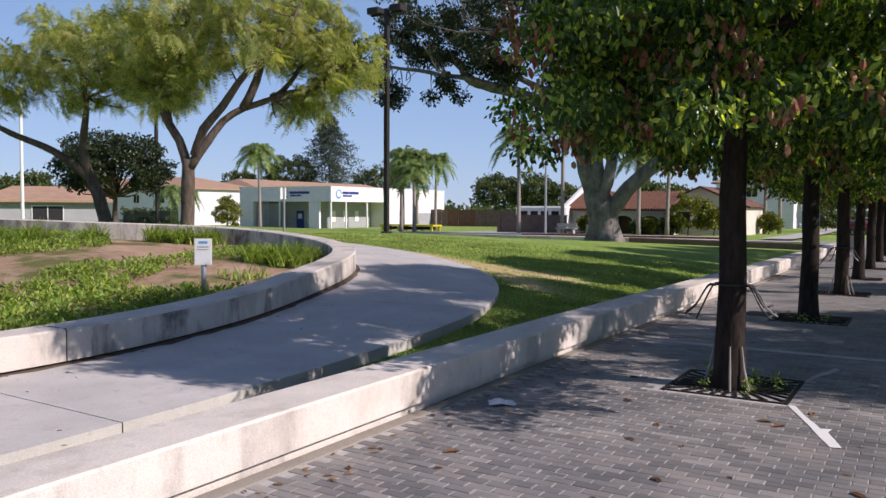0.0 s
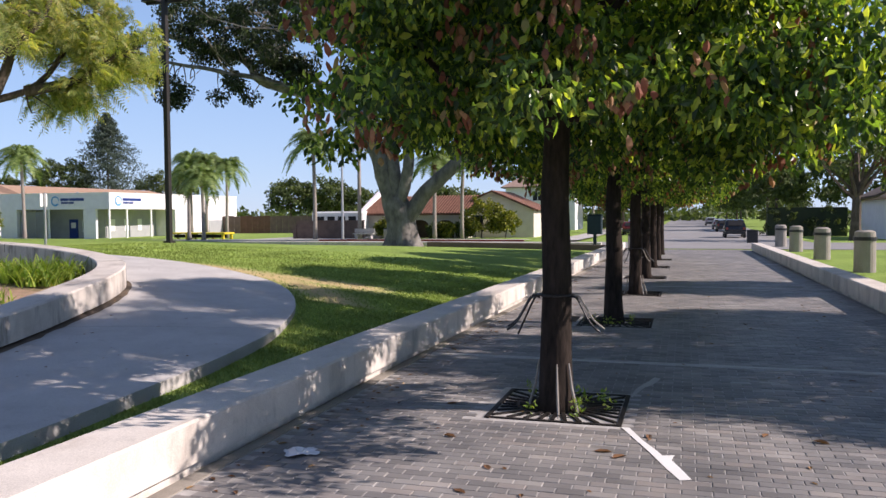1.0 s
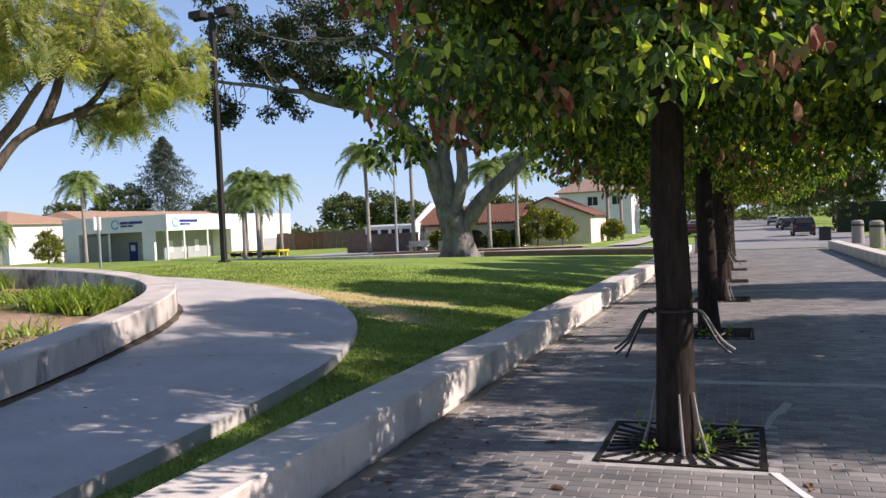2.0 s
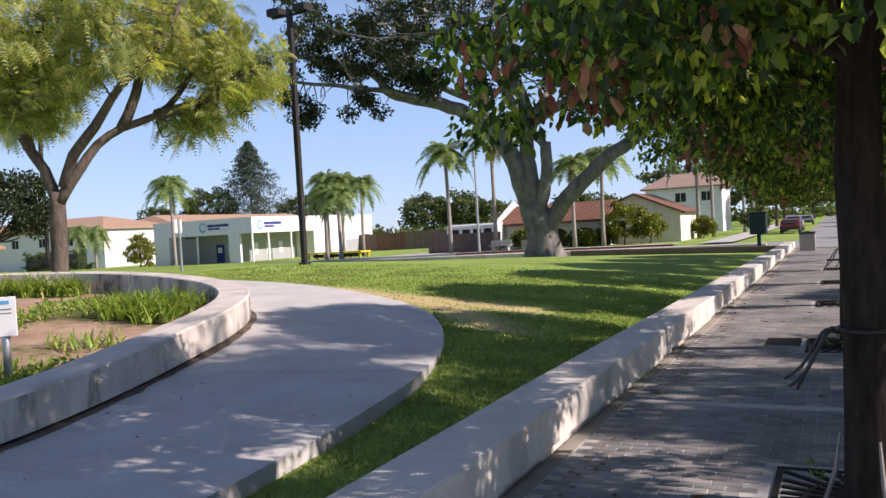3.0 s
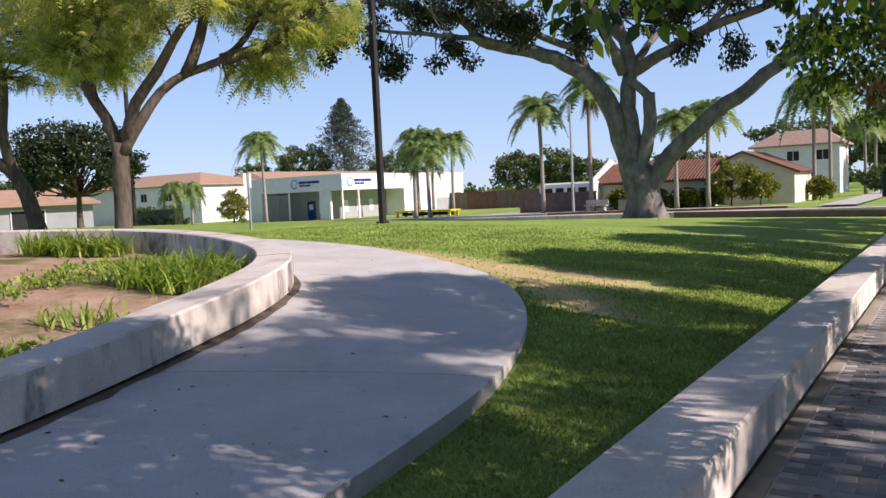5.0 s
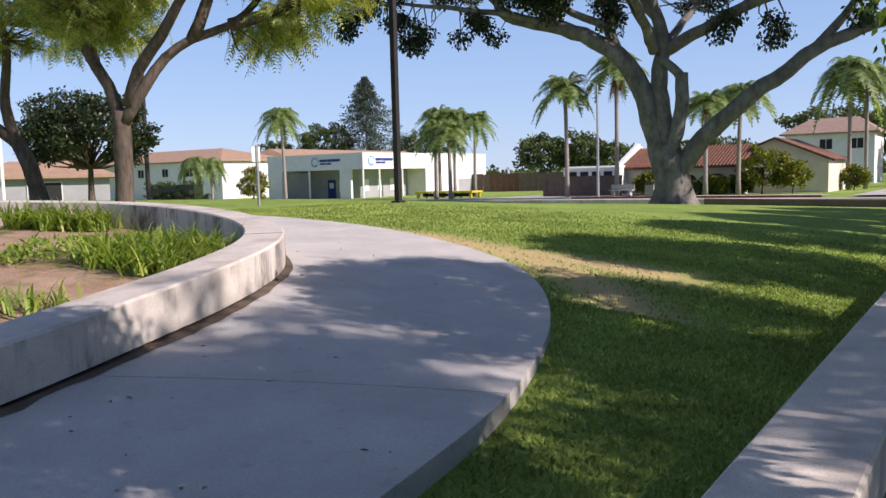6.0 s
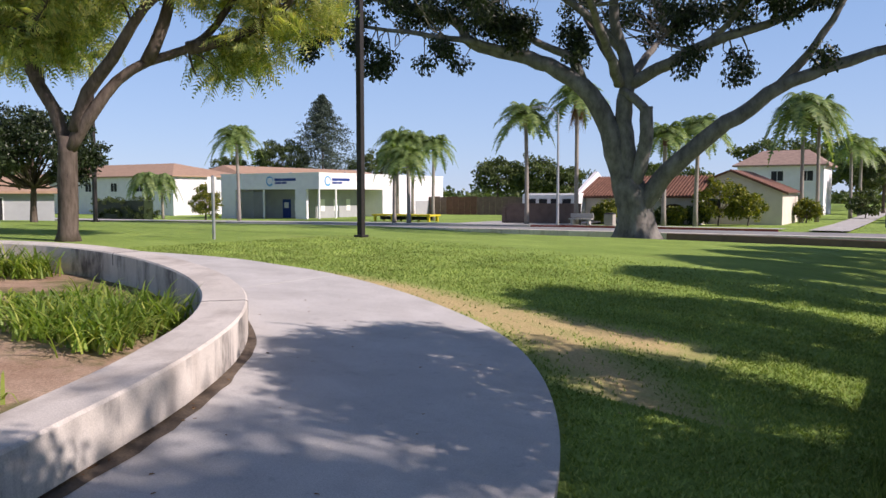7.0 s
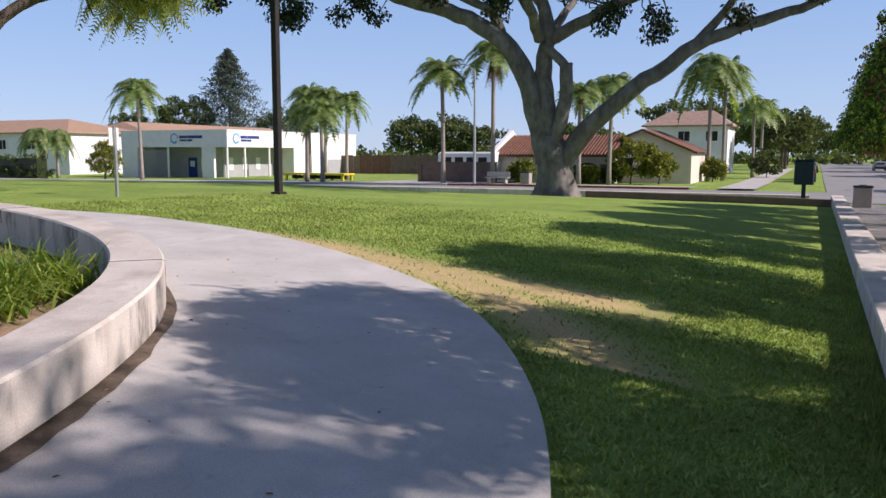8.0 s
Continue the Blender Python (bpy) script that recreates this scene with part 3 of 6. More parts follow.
# ---- plants ----
def leaf_cloud(b, centres, per, spread, size, rng, droop=0.6, width=0.42, flat=0.7, full=False):
    """Folded pointed leaves scattered round each centre; full leaves have rounded sides and a bent tip."""
    n = len(centres) * per
    c = np.repeat(np.array([tuple(p) for p in centres]), per, axis=0)
    off = rng.normal(0, 1, (n, 3))
    off /= np.maximum(np.linalg.norm(off, axis=1, keepdims=True), 1e-6)
    off *= (rng.random((n, 1)) ** 0.5) * spread
    off[:, 2] *= flat
    p = c + off
    d = rng.normal(0, 1, (n, 3))
    d[:, 2] -= droop * 1.6
    d += off / spread * 0.5
    d /= np.linalg.norm(d, axis=1, keepdims=True)
    s = np.cross(d, rng.normal(0, 1, (n, 3)))
    s /= np.maximum(np.linalg.norm(s, axis=1, keepdims=True), 1e-6)
    nn = np.cross(d, s)
    ln = size * (0.6 + 0.7 * rng.random((n, 1)))
    a, tip = p, p + d * ln
    mid = p + d * ln * 0.42
    l, r = mid + s * ln * width + nn * ln * 0.08, mid - s * ln * width + nn * ln * 0.08
    if full:
        up = p + d * ln * 0.74 + nn * ln * 0.02
        tip = tip - nn * ln * 0.10
        l2, r2 = up + s * ln * width * 0.62, up - s * ln * width * 0.62
        v = np.stack([a, l, l2, tip, r2, r], axis=1).reshape(-1, 3)
        k = np.arange(n) * 6
        f = np.concatenate([np.stack([k, k + 1, k + 2, k + 3], 1), np.stack([k, k + 3, k + 4, k + 5], 1)])
    else:
        v = np.stack([a, l, tip, r], axis=1).reshape(-1, 3)
        k = np.arange(n) * 4
        f = np.concatenate([np.stack([k, k + 1, k + 2], 1), np.stack([k, k + 2, k + 3], 1)])
    base = b.n
    b.v.extend(map(tuple, v.tolist()))
    b.f.extend(map(tuple, (f + base).tolist()))
    b.n += len(v)


def feather_cloud(b, centres, per, spread, size, rng, droop=0.35):
    """Feathery compound leaves: a rib with narrow leaflets to both sides."""
    for c in centres:
        lead = (Vector(rng.normal(0, 1, 3)) + Vector((0.5, 0.3, -0.1))).normalized()
        for _ in range(per):
            o = Vector(rng.normal(0, 1, 3)).normalized() * spread * rng.random() ** 0.5
            o.z *= 0.7
            p = Vector(c) + o
            d = (lead * 0.9 + Vector(rng.normal(0, 0.45, 3)) + o / spread * 0.6 + Vector((0, 0, -droop))).normalized()
            s = d.cross(Vector(rng.normal(0, 1, 3))).normalized()
            ln = size * (0.6 + 0.6 * rng.random())
            v, f = [tuple(p)], []
            pts = 8
            for i in range(pts):
                t = (i + 0.6) / pts
                q = p + d * ln * t + Vector((0, 0, -0.40 * ln * t * t))
                w = ln * (0.2 + 0.2 * rng.random()) * math.sin(math.pi * (0.2 + 0.75 * t))
                e = d * ln * 0.045
                fall = Vector((0, 0, -0.35 * w))
                k = len(v)
                v += [tuple(q), tuple(q + s * w + d * w * 0.5 + fall), tuple(q + e * 2), tuple(q - s * w + d * w * 0.5 + fall)]
                f += [(k, k + 1, k + 2), (k, k + 2, k + 3)]
            b.add(v, f)


def shell_points(n, c, r, rng, inner=0.45, zmin=-1.0):
    out = []
    while len(out) < n:
        d = Vector(rng.normal(0, 1, 3)).normalized()
        if d.z < zmin:
            continue
        k = inner + (1 - inner) * rng.random() ** 0.6
        out.append(Vector((c[0] + d.x * r[0] * k, c[1] + d.y * r[1] * k, c[2] + d.z * r[2] * k)))
    return out


def limb(b, a, c, r0, r1, rng, bend=0.12, n=6, sides=7):
    a, c = Vector(a), Vector(c)
    l = (c - a).length
    mid = Vector(rng.normal(0, 1, 3)) * l * bend
    pts = [a.lerp(c, i / n) + mid * math.sin(math.pi * i / n) + Vector(rng.normal(0, 1, 3)) * l * 0.012 for i in range(n + 1)]
    pts[0], pts[-1] = a, c
    b.tube(pts, [r0 + (r1 - r0) * i / n for i in range(n + 1)], sides)
    return pts


def street_tree(seed, reach=0, depth=2.0):
    """A young street tree with a dark upright trunk, root splay, dense drooping crown and papery pods."""
    rng = np.random.default_rng(seed)
    ob = thing("street_tree", (0, 0, 0), "dark-trunked street tree with drooping green leaves and red pods", "tree", "street trees along the seat wall")
    t = Build()
    t.tube([(0, 0, -0.05), (0.01, 0, 0.12), (0.0, 0.01, 0.45), (0.02, 0, 1.2), (0.0, 0.02, 2.0), (0.03, 0, 2.9), (0.0, 0.03, 4.0)], [0.215, 0.165, 0.150, 0.140, 0.132, 0.11, 0.07], 12, wob=0.10, seed=seed)
    part("trunk", t, M_BARK_DARK, ob, smooth=True)
    ends = []
    for i in range(9):
        lb = Build()
        a = 2 * math.pi * i / 9 + rng.random()
        z0 = 2.45 + 1.2 * rng.random()
        rad = 1.3 + 0.7 * rng.random()
        ends += limb(lb, (0, 0, z0), (rad * math.cos(a), rad * math.sin(a), z0 + 1.0 + 1.5 * rng.random()), 0.05, 0.014, rng)[2:]
        part("branch", lb, M_BARK_DARK, ob)
    cs = shell_points(int(115 * depth), (0.12, 0.22 if depth > 2.5 else 0.0, 3.95), (2.15, depth, 2.2), rng, 0.5, -0.78)
    cs = [c for c in cs if c.z > 2.25 + 0.22 * rng.normal()]
    for _ in range(26):
        a = rng.random() * 6.283
        r = 2.05 + 0.3 * rng.random()
        cs.append(Vector((r * math.cos(a), r * math.sin(a), 2.55 + 1.9 * rng.random())))
    for _ in range(30 if depth > 2.5 else 0):
        cs.append(Vector((rng.uniform(1.4, 2.6), rng.uniform(-2.1, 1.2), rng.uniform(2.5, 3.3))))
    for _ in range(reach):
        cs.append(Vector((-2.1 - 0.45 * rng.random(), rng.uniform(-0.9, 0.9), 2.5 + 1.5 * rng.random())))
    cr = Build()
    leaf_cloud(cr, cs, 230, 0.40, 0.090, rng, 0.9, 0.27, full=True)
    part("crown", cr, M_LEAF_STREET, ob)
    pods = Build()
    for c in cs:
        out = Vector((c.x, c.y, 0)).normalized()
        q = Vector(c) + out * 0.44 + Vector((0, 0, -0.14))
        if math.hypot(q.x, q.y) > 2.45 or rng.random() < 0.15:
            continue
        for _ in range(rng.integers(5, 20)):
            p = q + Vector(rng.normal(0, 0.085, 3))
            h, w = 0.045 + 0.022 * rng.random(), 0.022 + 0.012 * rng.random()
            k = rng.random() * 3
            tilt = Vector(rng.normal(0, 0.012, 3))
            up = [tuple(p + tilt + Vector((0.8 * w * math.cos(k + j * 2.094), 0.8 * w * math.sin(k + j * 2.094), 0.35 * h))) for j in range(3)]
            lo = [tuple(p + Vector((w * math.cos(k + j * 2.094), w * math.sin(k + j * 2.094), -0.35 * h))) for j in range(3)]
            pods.add([tuple(p + tilt * 1.5 + Vector((0, 0, h * 0.75))), *up, *lo, tuple(p - Vector((0, 0, h)))],
                     [(0, 1, 2), (0, 2, 3), (0, 3, 1), (1, 4, 5, 2), (2, 5, 6, 3), (3, 6, 4, 1), (7, 5, 4), (7, 6, 5), (7, 4, 6)])
    tagged(part("seed_pod", pods, M_POD, ob, "clusters of reddish papery pods"), kind="stuff")
    return ob


TREE_X = 0.09
first = street_tree(3, 0, 2.7)
first.matrix_basis = pose(TREE_X, 8.48, 0)
second = street_tree(8, 7)
second.matrix_basis = pose(TREE_X, 14.85, ground_z(0, 14.85))
for y, turn, src in ((20.3, 12, second), (25.7, 180, second), (31.1, 185, first), (36.6, 180, first), (42.0, 185, first)):
    copy_thing(src, pose(TREE_X + 0.05, y, ground_z(0, y), 0, 0, turn))
# an unseen row across the street, added so its shade falls over the paving
for x, y, turn in ((8.4, 23.5, 150), (8.3, 16.0, 40), (8.2, 11.5, 200)):
    copy_thing(second, pose(x, y, ground_z(0, y), 0, 0, turn))


def feather_tree(at, trunk, limbs, crown, n, seed, label, r0=0.27):
    """A spreading tree with forked limbs and airy feathery foliage."""
    rng = np.random.default_rng(seed)
    ob = thing("feathery_tree", at, label, "tree", "feathery trees on the lawn")
    t = Build()
    pts = [Vector(p) for p in trunk]
    t.tube(pts, [r0 * (1.35 if i == 0 else 1.0 - 0.14 * i / len(pts)) for i in range(len(pts))], 12, wob=0.12, seed=seed)
    part("trunk", t, M_BARK_JAC, ob, smooth=True)
    nodes = []
    for l in limbs:
        pts = spline(l, 0.4)
        m = len(pts)
        lb = Build()
        lb.tube(pts, [r0 * (0.72 - 0.55 * i / m) for i in range(m)], 9, wob=0.1, seed=seed)
        part("limb", lb, M_BARK_JAC, ob, smooth=True)
        nodes += pts[2:]
    lb = Build()
    cs = []
    for c, r, k in crown:
        cs += shell_points(int(n * k), c, r, rng, 0.25, -0.95)
    for c in cs[::2]:
        q = min(nodes, key=lambda p: (p - c).length + max(0, p.z - c.z))
        limb(lb, q, c, 0.035, 0.008, rng, 0.15, 4, 4)
    tagged(part("twig", lb, M_BARK_JAC, ob), kind="stuff")
    cr = Build()
    feather_cloud(cr, cs, 28, 0.44, 0.50, rng)
    part("crown", cr, M_LEAF_JAC, ob)
    return ob


feather_tree((-20.3, 19.1, ground_z(-20.3, 19.1)), [(-0.06, 0, -0.1), (-0.05, 0, 0.2), (-0.03, 0, 0.7), (-0.01, 0, 1.4), (0.02, 0.0, 2.1), (0.08, 0.0, 2.5)],
             [[(0.1, 0.0, 2.2), (0.45, 0.15, 2.75), (0.72, 0.3, 3.15), (1.0, 0.7, 3.82), (1.5, 1.2, 4.3), (2.13, 1.9, 4.66), (2.5, 2.5, 5.3), (2.85, 3.0, 6.3), (3.4, 3.6, 7.4)],
              [(0.02, 0.0, 2.2), (-0.3, -0.1, 3.15), (-0.85, -0.3, 4.1), (-0.5, -0.4, 4.9), (0.15, -0.5, 5.6), (0.9, -0.6, 7.2)],
              [(0.3, 0.05, 2.6), (0.62, 0.15, 3.5), (1.4, 0.3, 4.25), (2.4, 0.45, 5.35), (3.6, 0.8, 6.2), (4.2, 1.0, 7.4)],
              [(-0.7, -0.25, 3.85), (-1.6, 0.2, 4.9), (-2.6, 0.8, 6.0), (-3.4, 1.2, 7.2)],
              [(1.5, 1.2, 4.3), (2.0, 1.3, 5.2), (2.2, 1.5, 6.4), (2.0, 1.8, 7.6)],
              [(2.13, 1.9, 4.66), (3.0, 2.4, 4.9), (3.8, 2.9, 5.3), (4.5, 3.3, 6.0)]],
             [((2.7, 2.8, 6.9), (1.9, 1.9, 1.6), 0.26), ((0.2, -0.4, 7.0), (2.4, 2.4, 2.1), 0.25), ((-2.3, 0.6, 6.4), (2.2, 2.0, 1.9), 0.22), ((2.6, 0.2, 6.8), (1.8, 1.8, 1.7), 0.12), ((2.9, 2.9, 4.6), (1.2, 1.0, 0.8), 0.08), ((-0.9, -0.6, 4.8), (1.3, 1.1, 0.8), 0.08), ((4.2, 3.3, 6.0), (1.2, 1.4, 1.1), 0.14)],
             270, 11, "spreading tree with yellow-green feathery foliage on the lawn", 0.25)
feather_tree((-26.2, 20.0, ground_z(-26.2, 20.0)), [(0.1, 0, -0.1), (0.05, 0, 0.3), (-0.1, -0.15, 1.2), (-0.28, -0.35, 1.9)],
             [[(-0.25, -0.3, 1.7), (-0.4, -0.6, 3.0), (-0.3, -0.5, 5.0), (-0.5, -1.0, 7.0)],
              [(-0.25, -0.3, 1.8), (-1.2, -1.3, 2.9), (-2.8, -2.5, 3.8), (-4.2, -3.5, 5.2)]],
             [((-0.4, -0.6, 6.6), (2.8, 2.8, 2.0), 0.5), ((1.2, 1.6, 6.3), (2.0, 2.0, 1.8), 0.25), ((-3.6, -2.8, 5.8), (2.2, 2.2, 1.7), 0.25)],
             190, 23, "leaning feathery tree with grey-brown trunk on the lawn", 0.26)


def fig_tree(at):
    """A huge old fig: fluted grey trunk, long level limbs and ragged dark foliage."""
    rng = np.random.default_rng(5)
    ob = thing("fig_tree", at, "huge old fig tree with pale grey trunk and dark foliage", "tree")
    t = Build()
    n = 18
    rings = [(0.0, 1.2, -0.1), (0.0, 1.0, 0.25), (0.0, 0.88, 0.8), (-0.1, 0.82, 1.6), (-0.25, 0.86, 2.3), (-0.4, 0.62, 2.9)]
    vs, fs = [], []
    for i, (ox, r, z) in enumerate(rings):
        for k in range(n):
            a = 2 * math.pi * k / n
            fl = 1 + (0.20 if i < 2 else 0.10) * math.sin(5 * a + 0.6) + 0.06 * math.sin(9 * a)
            vs.append((ox + r * fl * math.cos(a), r * fl * math.sin(a), z))
    for i in range(len(rings) - 1):
        for k in range(n):
            j = (k + 1) % n
            fs.append((i * n + k, i * n + j, (i + 1) * n + j, (i + 1) * n + k))
    t.add(vs, fs)
    part("trunk", t, M_BARK_FIG, ob, smooth=True)
    limbs = [([(-0.4, 0, 1.6), (-0.8, -0.1, 3.2), (-1.3, -0.3, 5.3), (-2.2, -0.6, 7.1), (-3.8, -0.9, 8.4), (-5.8, -1.4, 9.2), (-8.2, -1.8, 9.95), (-9.1, -2.1, 11.2), (-11.4, -2.6, 12.05), (-13.9, -3.4, 12.8)], 0.60, 0.13),
             ([(-5.8, -1.4, 9.2), (-7.6, -2.2, 9.9), (-9.9, -2.9, 10.3), (-12.6, -3.3, 10.9), (-15.5, -3.8, 11.4)], 0.20, 0.06),
             ([(-0.3, 0, 1.8), (-0.5, 0, 4.0), (-0.75, 0, 6.2), (-0.45, 0, 7.7), (-0.9, -0.2, 9.6), (-1.2, -0.4, 11.4), (-1.0, 0.2, 13.6)], 0.58, 0.12),
             ([(0.15, 0, 1.4), (1.1, 0.2, 2.8), (2.2, 0.35, 3.9), (3.6, 0.5, 5.1), (5.1, 0.8, 6.15), (6.8, 1.0, 7.27), (10.1, 1.6, 8.33), (13.5, 2.3, 9.5)], 0.52, 0.12),
             ([(5.9, 0.9, 6.7), (7.4, 1.2, 8.4), (8.4, 1.4, 9.9), (9.4, 1.6, 12.0)], 0.26, 0.08),
             ([(-0.2, -0.2, 2.3), (0.25, -0.25, 3.5), (0.5, -0.3, 4.6), (0.55, -0.3, 5.7), (0.5, -0.3, 6.4)], 0.36, 0.30),
             ([(0.52, -0.3, 6.15), (0.0, -0.3, 6.75), (-0.75, -0.3, 7.3)], 0.24, 0.22),
             ([(-0.5, 0, 7.5), (0.6, 0.1, 8.0), (3.1, 0.5, 9.2), (6.2, 1.0, 10.1), (9.6, 1.4, 11.6)], 0.34, 0.08),
             ([(3.1, 0.5, 9.2), (4.6, 0.4, 10.6), (5.4, 0.3, 12.4)], 0.18, 0.06),
             ([(-2.6, -0.65, 7.7), (-3.1, -0.8, 8.9), (-4.4, -1.2, 9.6), (-6.2, -1.6, 10.6), (-8.1, -2.0, 11.6), (-9.6, -2.4, 13.2)], 0.24, 0.07),
             ([(-0.8, -0.2, 9.2), (-2.6, -0.7, 11.2), (-5.0, -1.3, 12.8), (-7.4, -1.8, 14.0)], 0.26, 0.07),
             ([(-0.4, 0, 7.9), (-1.8, 0.3, 9.3), (-3.2, 0.8, 11.4)], 0.28, 0.08),
             ([(-0.8, -0.5, 7.5), (-0.6, -4.0, 9.8), (-0.2, -8.0, 11.6)], 0.28, 0.07),
             ([(-0.8, 0.5, 7.5), (-0.6, 4.0, 9.8), (-0.8, 8.0, 11.4)], 0.28, 0.07)]
    nodes = []
    for pts, a, c in limbs:
        q = spline(pts, 0.5)
        m = len(q)
        lb = Build().tube([p + Vector(rng.normal(0, 0.03, 3)) for p in q], [a + (c - a) * i / m for i in range(m)], 10, wob=0.08, seed=m)
        part("limb", lb, M_BARK_FIG, ob, smooth=True)
        nodes += [p for p in q if p.z > 8.0]
    tw = Build()
    cs = shell_points(270, (-1.2, -0.4, 13.2), (14.5, 12.0, 4.0), rng, 0.3, -0.75)
    cs = [c for c in cs if not (abs(c.x + 0.5) < 5.5 and c.z < 10.6)]
    cs += [Vector((p.x + rng.normal(0, 0.9), p.y + rng.normal(0, 0.9), p.z + 0.5 + abs(rng.normal(0, 0.8)))) for p in nodes[::2] if abs(p.x) > 3 and p.z > 9.0]
    # ragged clumps that hang below the limbs on thin stems
    for hx, hy, hz, k in ((-9.95, -2.5, 9.3, 5), (-13.5, -3.4, 9.5, 6), (-14.5, -3.0, 10.9, 5), (-17.2, -4.0, 10.4, 6), (-16.2, -3.6, 11.6, 5), (2.6, 0.4, 8.4, 3), (4.4, 0.6, 8.1, 3), (8.2, 1.0, 8.0, 2), (-3.0, -0.7, 9.3, 3), (-3.1, -1.0, 10.4, 4), (-5.4, -1.6, 10.2, 4), (-7.4, -2.0, 11.0, 4), (1.6, 0.2, 10.3, 4), (6.6, 0.8, 10.6, 4), (11.0, 1.6, 9.6, 4), (-11.8, -2.8, 12.6, 5)):
        for _ in range(k):
            cs.append(Vector((hx + rng.normal(0, 0.33), hy + rng.normal(0, 0.4), hz + rng.normal(0, 0.36))))
    for c in cs:
        q = min(nodes, key=lambda p: (p - c).length)
        limb(tw, q, c, 0.05, 0.015, rng, 0.18, 4, 4)
    tagged(part("twig", tw, M_BARK_FIG, ob), kind="stuff")
    cr = Build()
    leaf_cloud(cr, cs, 190, 0.72, 0.21, rng, 0.8, 0.32, 0.8)
    part("crown", cr, M_LEAF_FIG, ob)
    return ob


fig_tree((-14.9, 46.0, ground_z(-14.9, 45.0) - 0.05))


def palm(at, h, fl, seed, n=20, skirt=False, r=0.17, droop=1.0, label="tall palm with smooth trunk and arching fronds", leaf=M_LEAF_PALM):
    rng = np.random.default_rng(seed)
    ob = thing("palm_tree", at, label, "palm tree", "palms along the far street")
    t = Build()
    lean = rng.normal(0, 0.12, 2)
    pts = [(lean[0] * (i / 6) ** 2, lean[1] * (i / 6) ** 2, -0.1 + (h + 0.1) * i / 6) for i in range(7)]
    t.tube(pts, [r * 1.35, r * 1.05, r, r * 0.95, r * 0.92, r * 0.95, r * 0.85], 9)
    part("trunk", t, M_PALM_TRUNK, ob, smooth=True)
    top = Vector(pts[-1])
    s = Build().tube([top - Vector((0, 0, 1.0)), top - Vector((0, 0, 0.4)), top + Vector((0, 0, 0.3))], [r * 1.1, r * 1.5, r * 0.6], 8)
    part("boot", s, M_BROWNLOG if not skirt else M_PALM_TRUNK, ob, "reddish brown leaf bases")
    b = Build()

    def frond(az, el, ln, dr):
        d = Vector((math.cos(az), math.sin(az), 0))
        side = Vector((-d.y, d.x, 0))
        prev = None
        m = 15
        for i in range(m + 1):
            u = i / m
            p = top + d * ln * (math.cos(el) * u * (1 - 0.18 * u)) + Vector((0, 0, ln * (math.sin(el) * u - dr * 0.62 * u * u)))
            if prev is not None:
                w = 0.03 * (1.2 - u)
                b.add([tuple(prev + side * w), tuple(prev - side * w), tuple(p)], [(0, 1, 2)])
                lw = ln * 0.27 * math.sin(math.pi * (0.12 + 0.84 * u))
                for sgn in (-1, 1):
                    for e in (0.0, 0.5):
                        q = prev.lerp(p, e)
                        tip = q + side * sgn * lw * (0.8 + 0.3 * rng.random()) + d * lw * 0.45 + Vector((0, 0, -lw * (0.35 + 0.35 * rng.random())))
                        b.add([tuple(q), tuple(q + (p - prev) * 0.55), tuple(tip)], [(0, 1, 2)])
            prev = p
    for i in range(n):
        frond(2 * math.pi * i * 0.381966 + rng.random() * 0.3, 1.15 - 1.35 * i / n + 0.1 * rng.normal(), fl * (0.85 + 0.25 * rng.random()), droop * (0.8 + 0.4 * rng.random()))
    part("fronds", b, leaf, ob)
    if skirt:
        b = Build()
        for i in range(14):
            a = 2 * math.pi * i / 14
            p = top + Vector((0.1 * math.cos(a), 0.1 * math.sin(a), -0.3))
            q = p + Vector((0.55 * math.cos(a), 0.55 * math.sin(a), -1.9 - 0.9 * rng.random()))
            for k in range(5):
                o = Vector(rng.normal(0, 0.16, 3))
                b.add([tuple(p), tuple(p + Vector((0.06, 0.03, 0))), tuple(q + o)], [(0, 1, 2)])
        part("dead_skirt", b, M_DRYLEAF, ob, "dry brown hanging fronds")
    return ob


PALMS = [((-63.0, 66.5), 8.9, 3.0, 0), ((-30.4, 66.2), 9.0, 2.9, 0), ((-26.7, 67.6), 10.4, 2.8, 1), ((-20.0, 68.7), 7.2, 2.3, 0), ((-18.4, 72.0), 7.9, 2.7, 0),
         ((-12.5, 86.5), 10.8, 3.4, 0), ((-11.4, 88.5), 10.2, 3.2, 0), ((-41.5, 65.6), 6.1, 2.4, 0), ((-43.6, 66.4), 6.5, 2.2, 0), ((-48.0, 80.0), 8.2, 2.6, 0), ((-50.2, 79.4), 8.8, 2.6, 0),
         ((-51.9, 79.0), 8.9, 2.8, 0), ((-86.9, 74.2), 5.4, 2.6, 0), ((-85.6, 75.5), 5.2, 2.5, 0), ((-9.6, 101.0), 7.8, 2.6, 0), ((-9.3, 109.0), 7.9, 2.6, 0)]
for i, ((x, y), h, fl, sk) in enumerate(PALMS):
    palm((x, y, ground_z(x, y)), h, fl * 1.22, 40 + i, 34 if fl < 3.3 else 40, bool(sk), droop=1.6 if fl > 3.3 or h < 6 else 1.2)


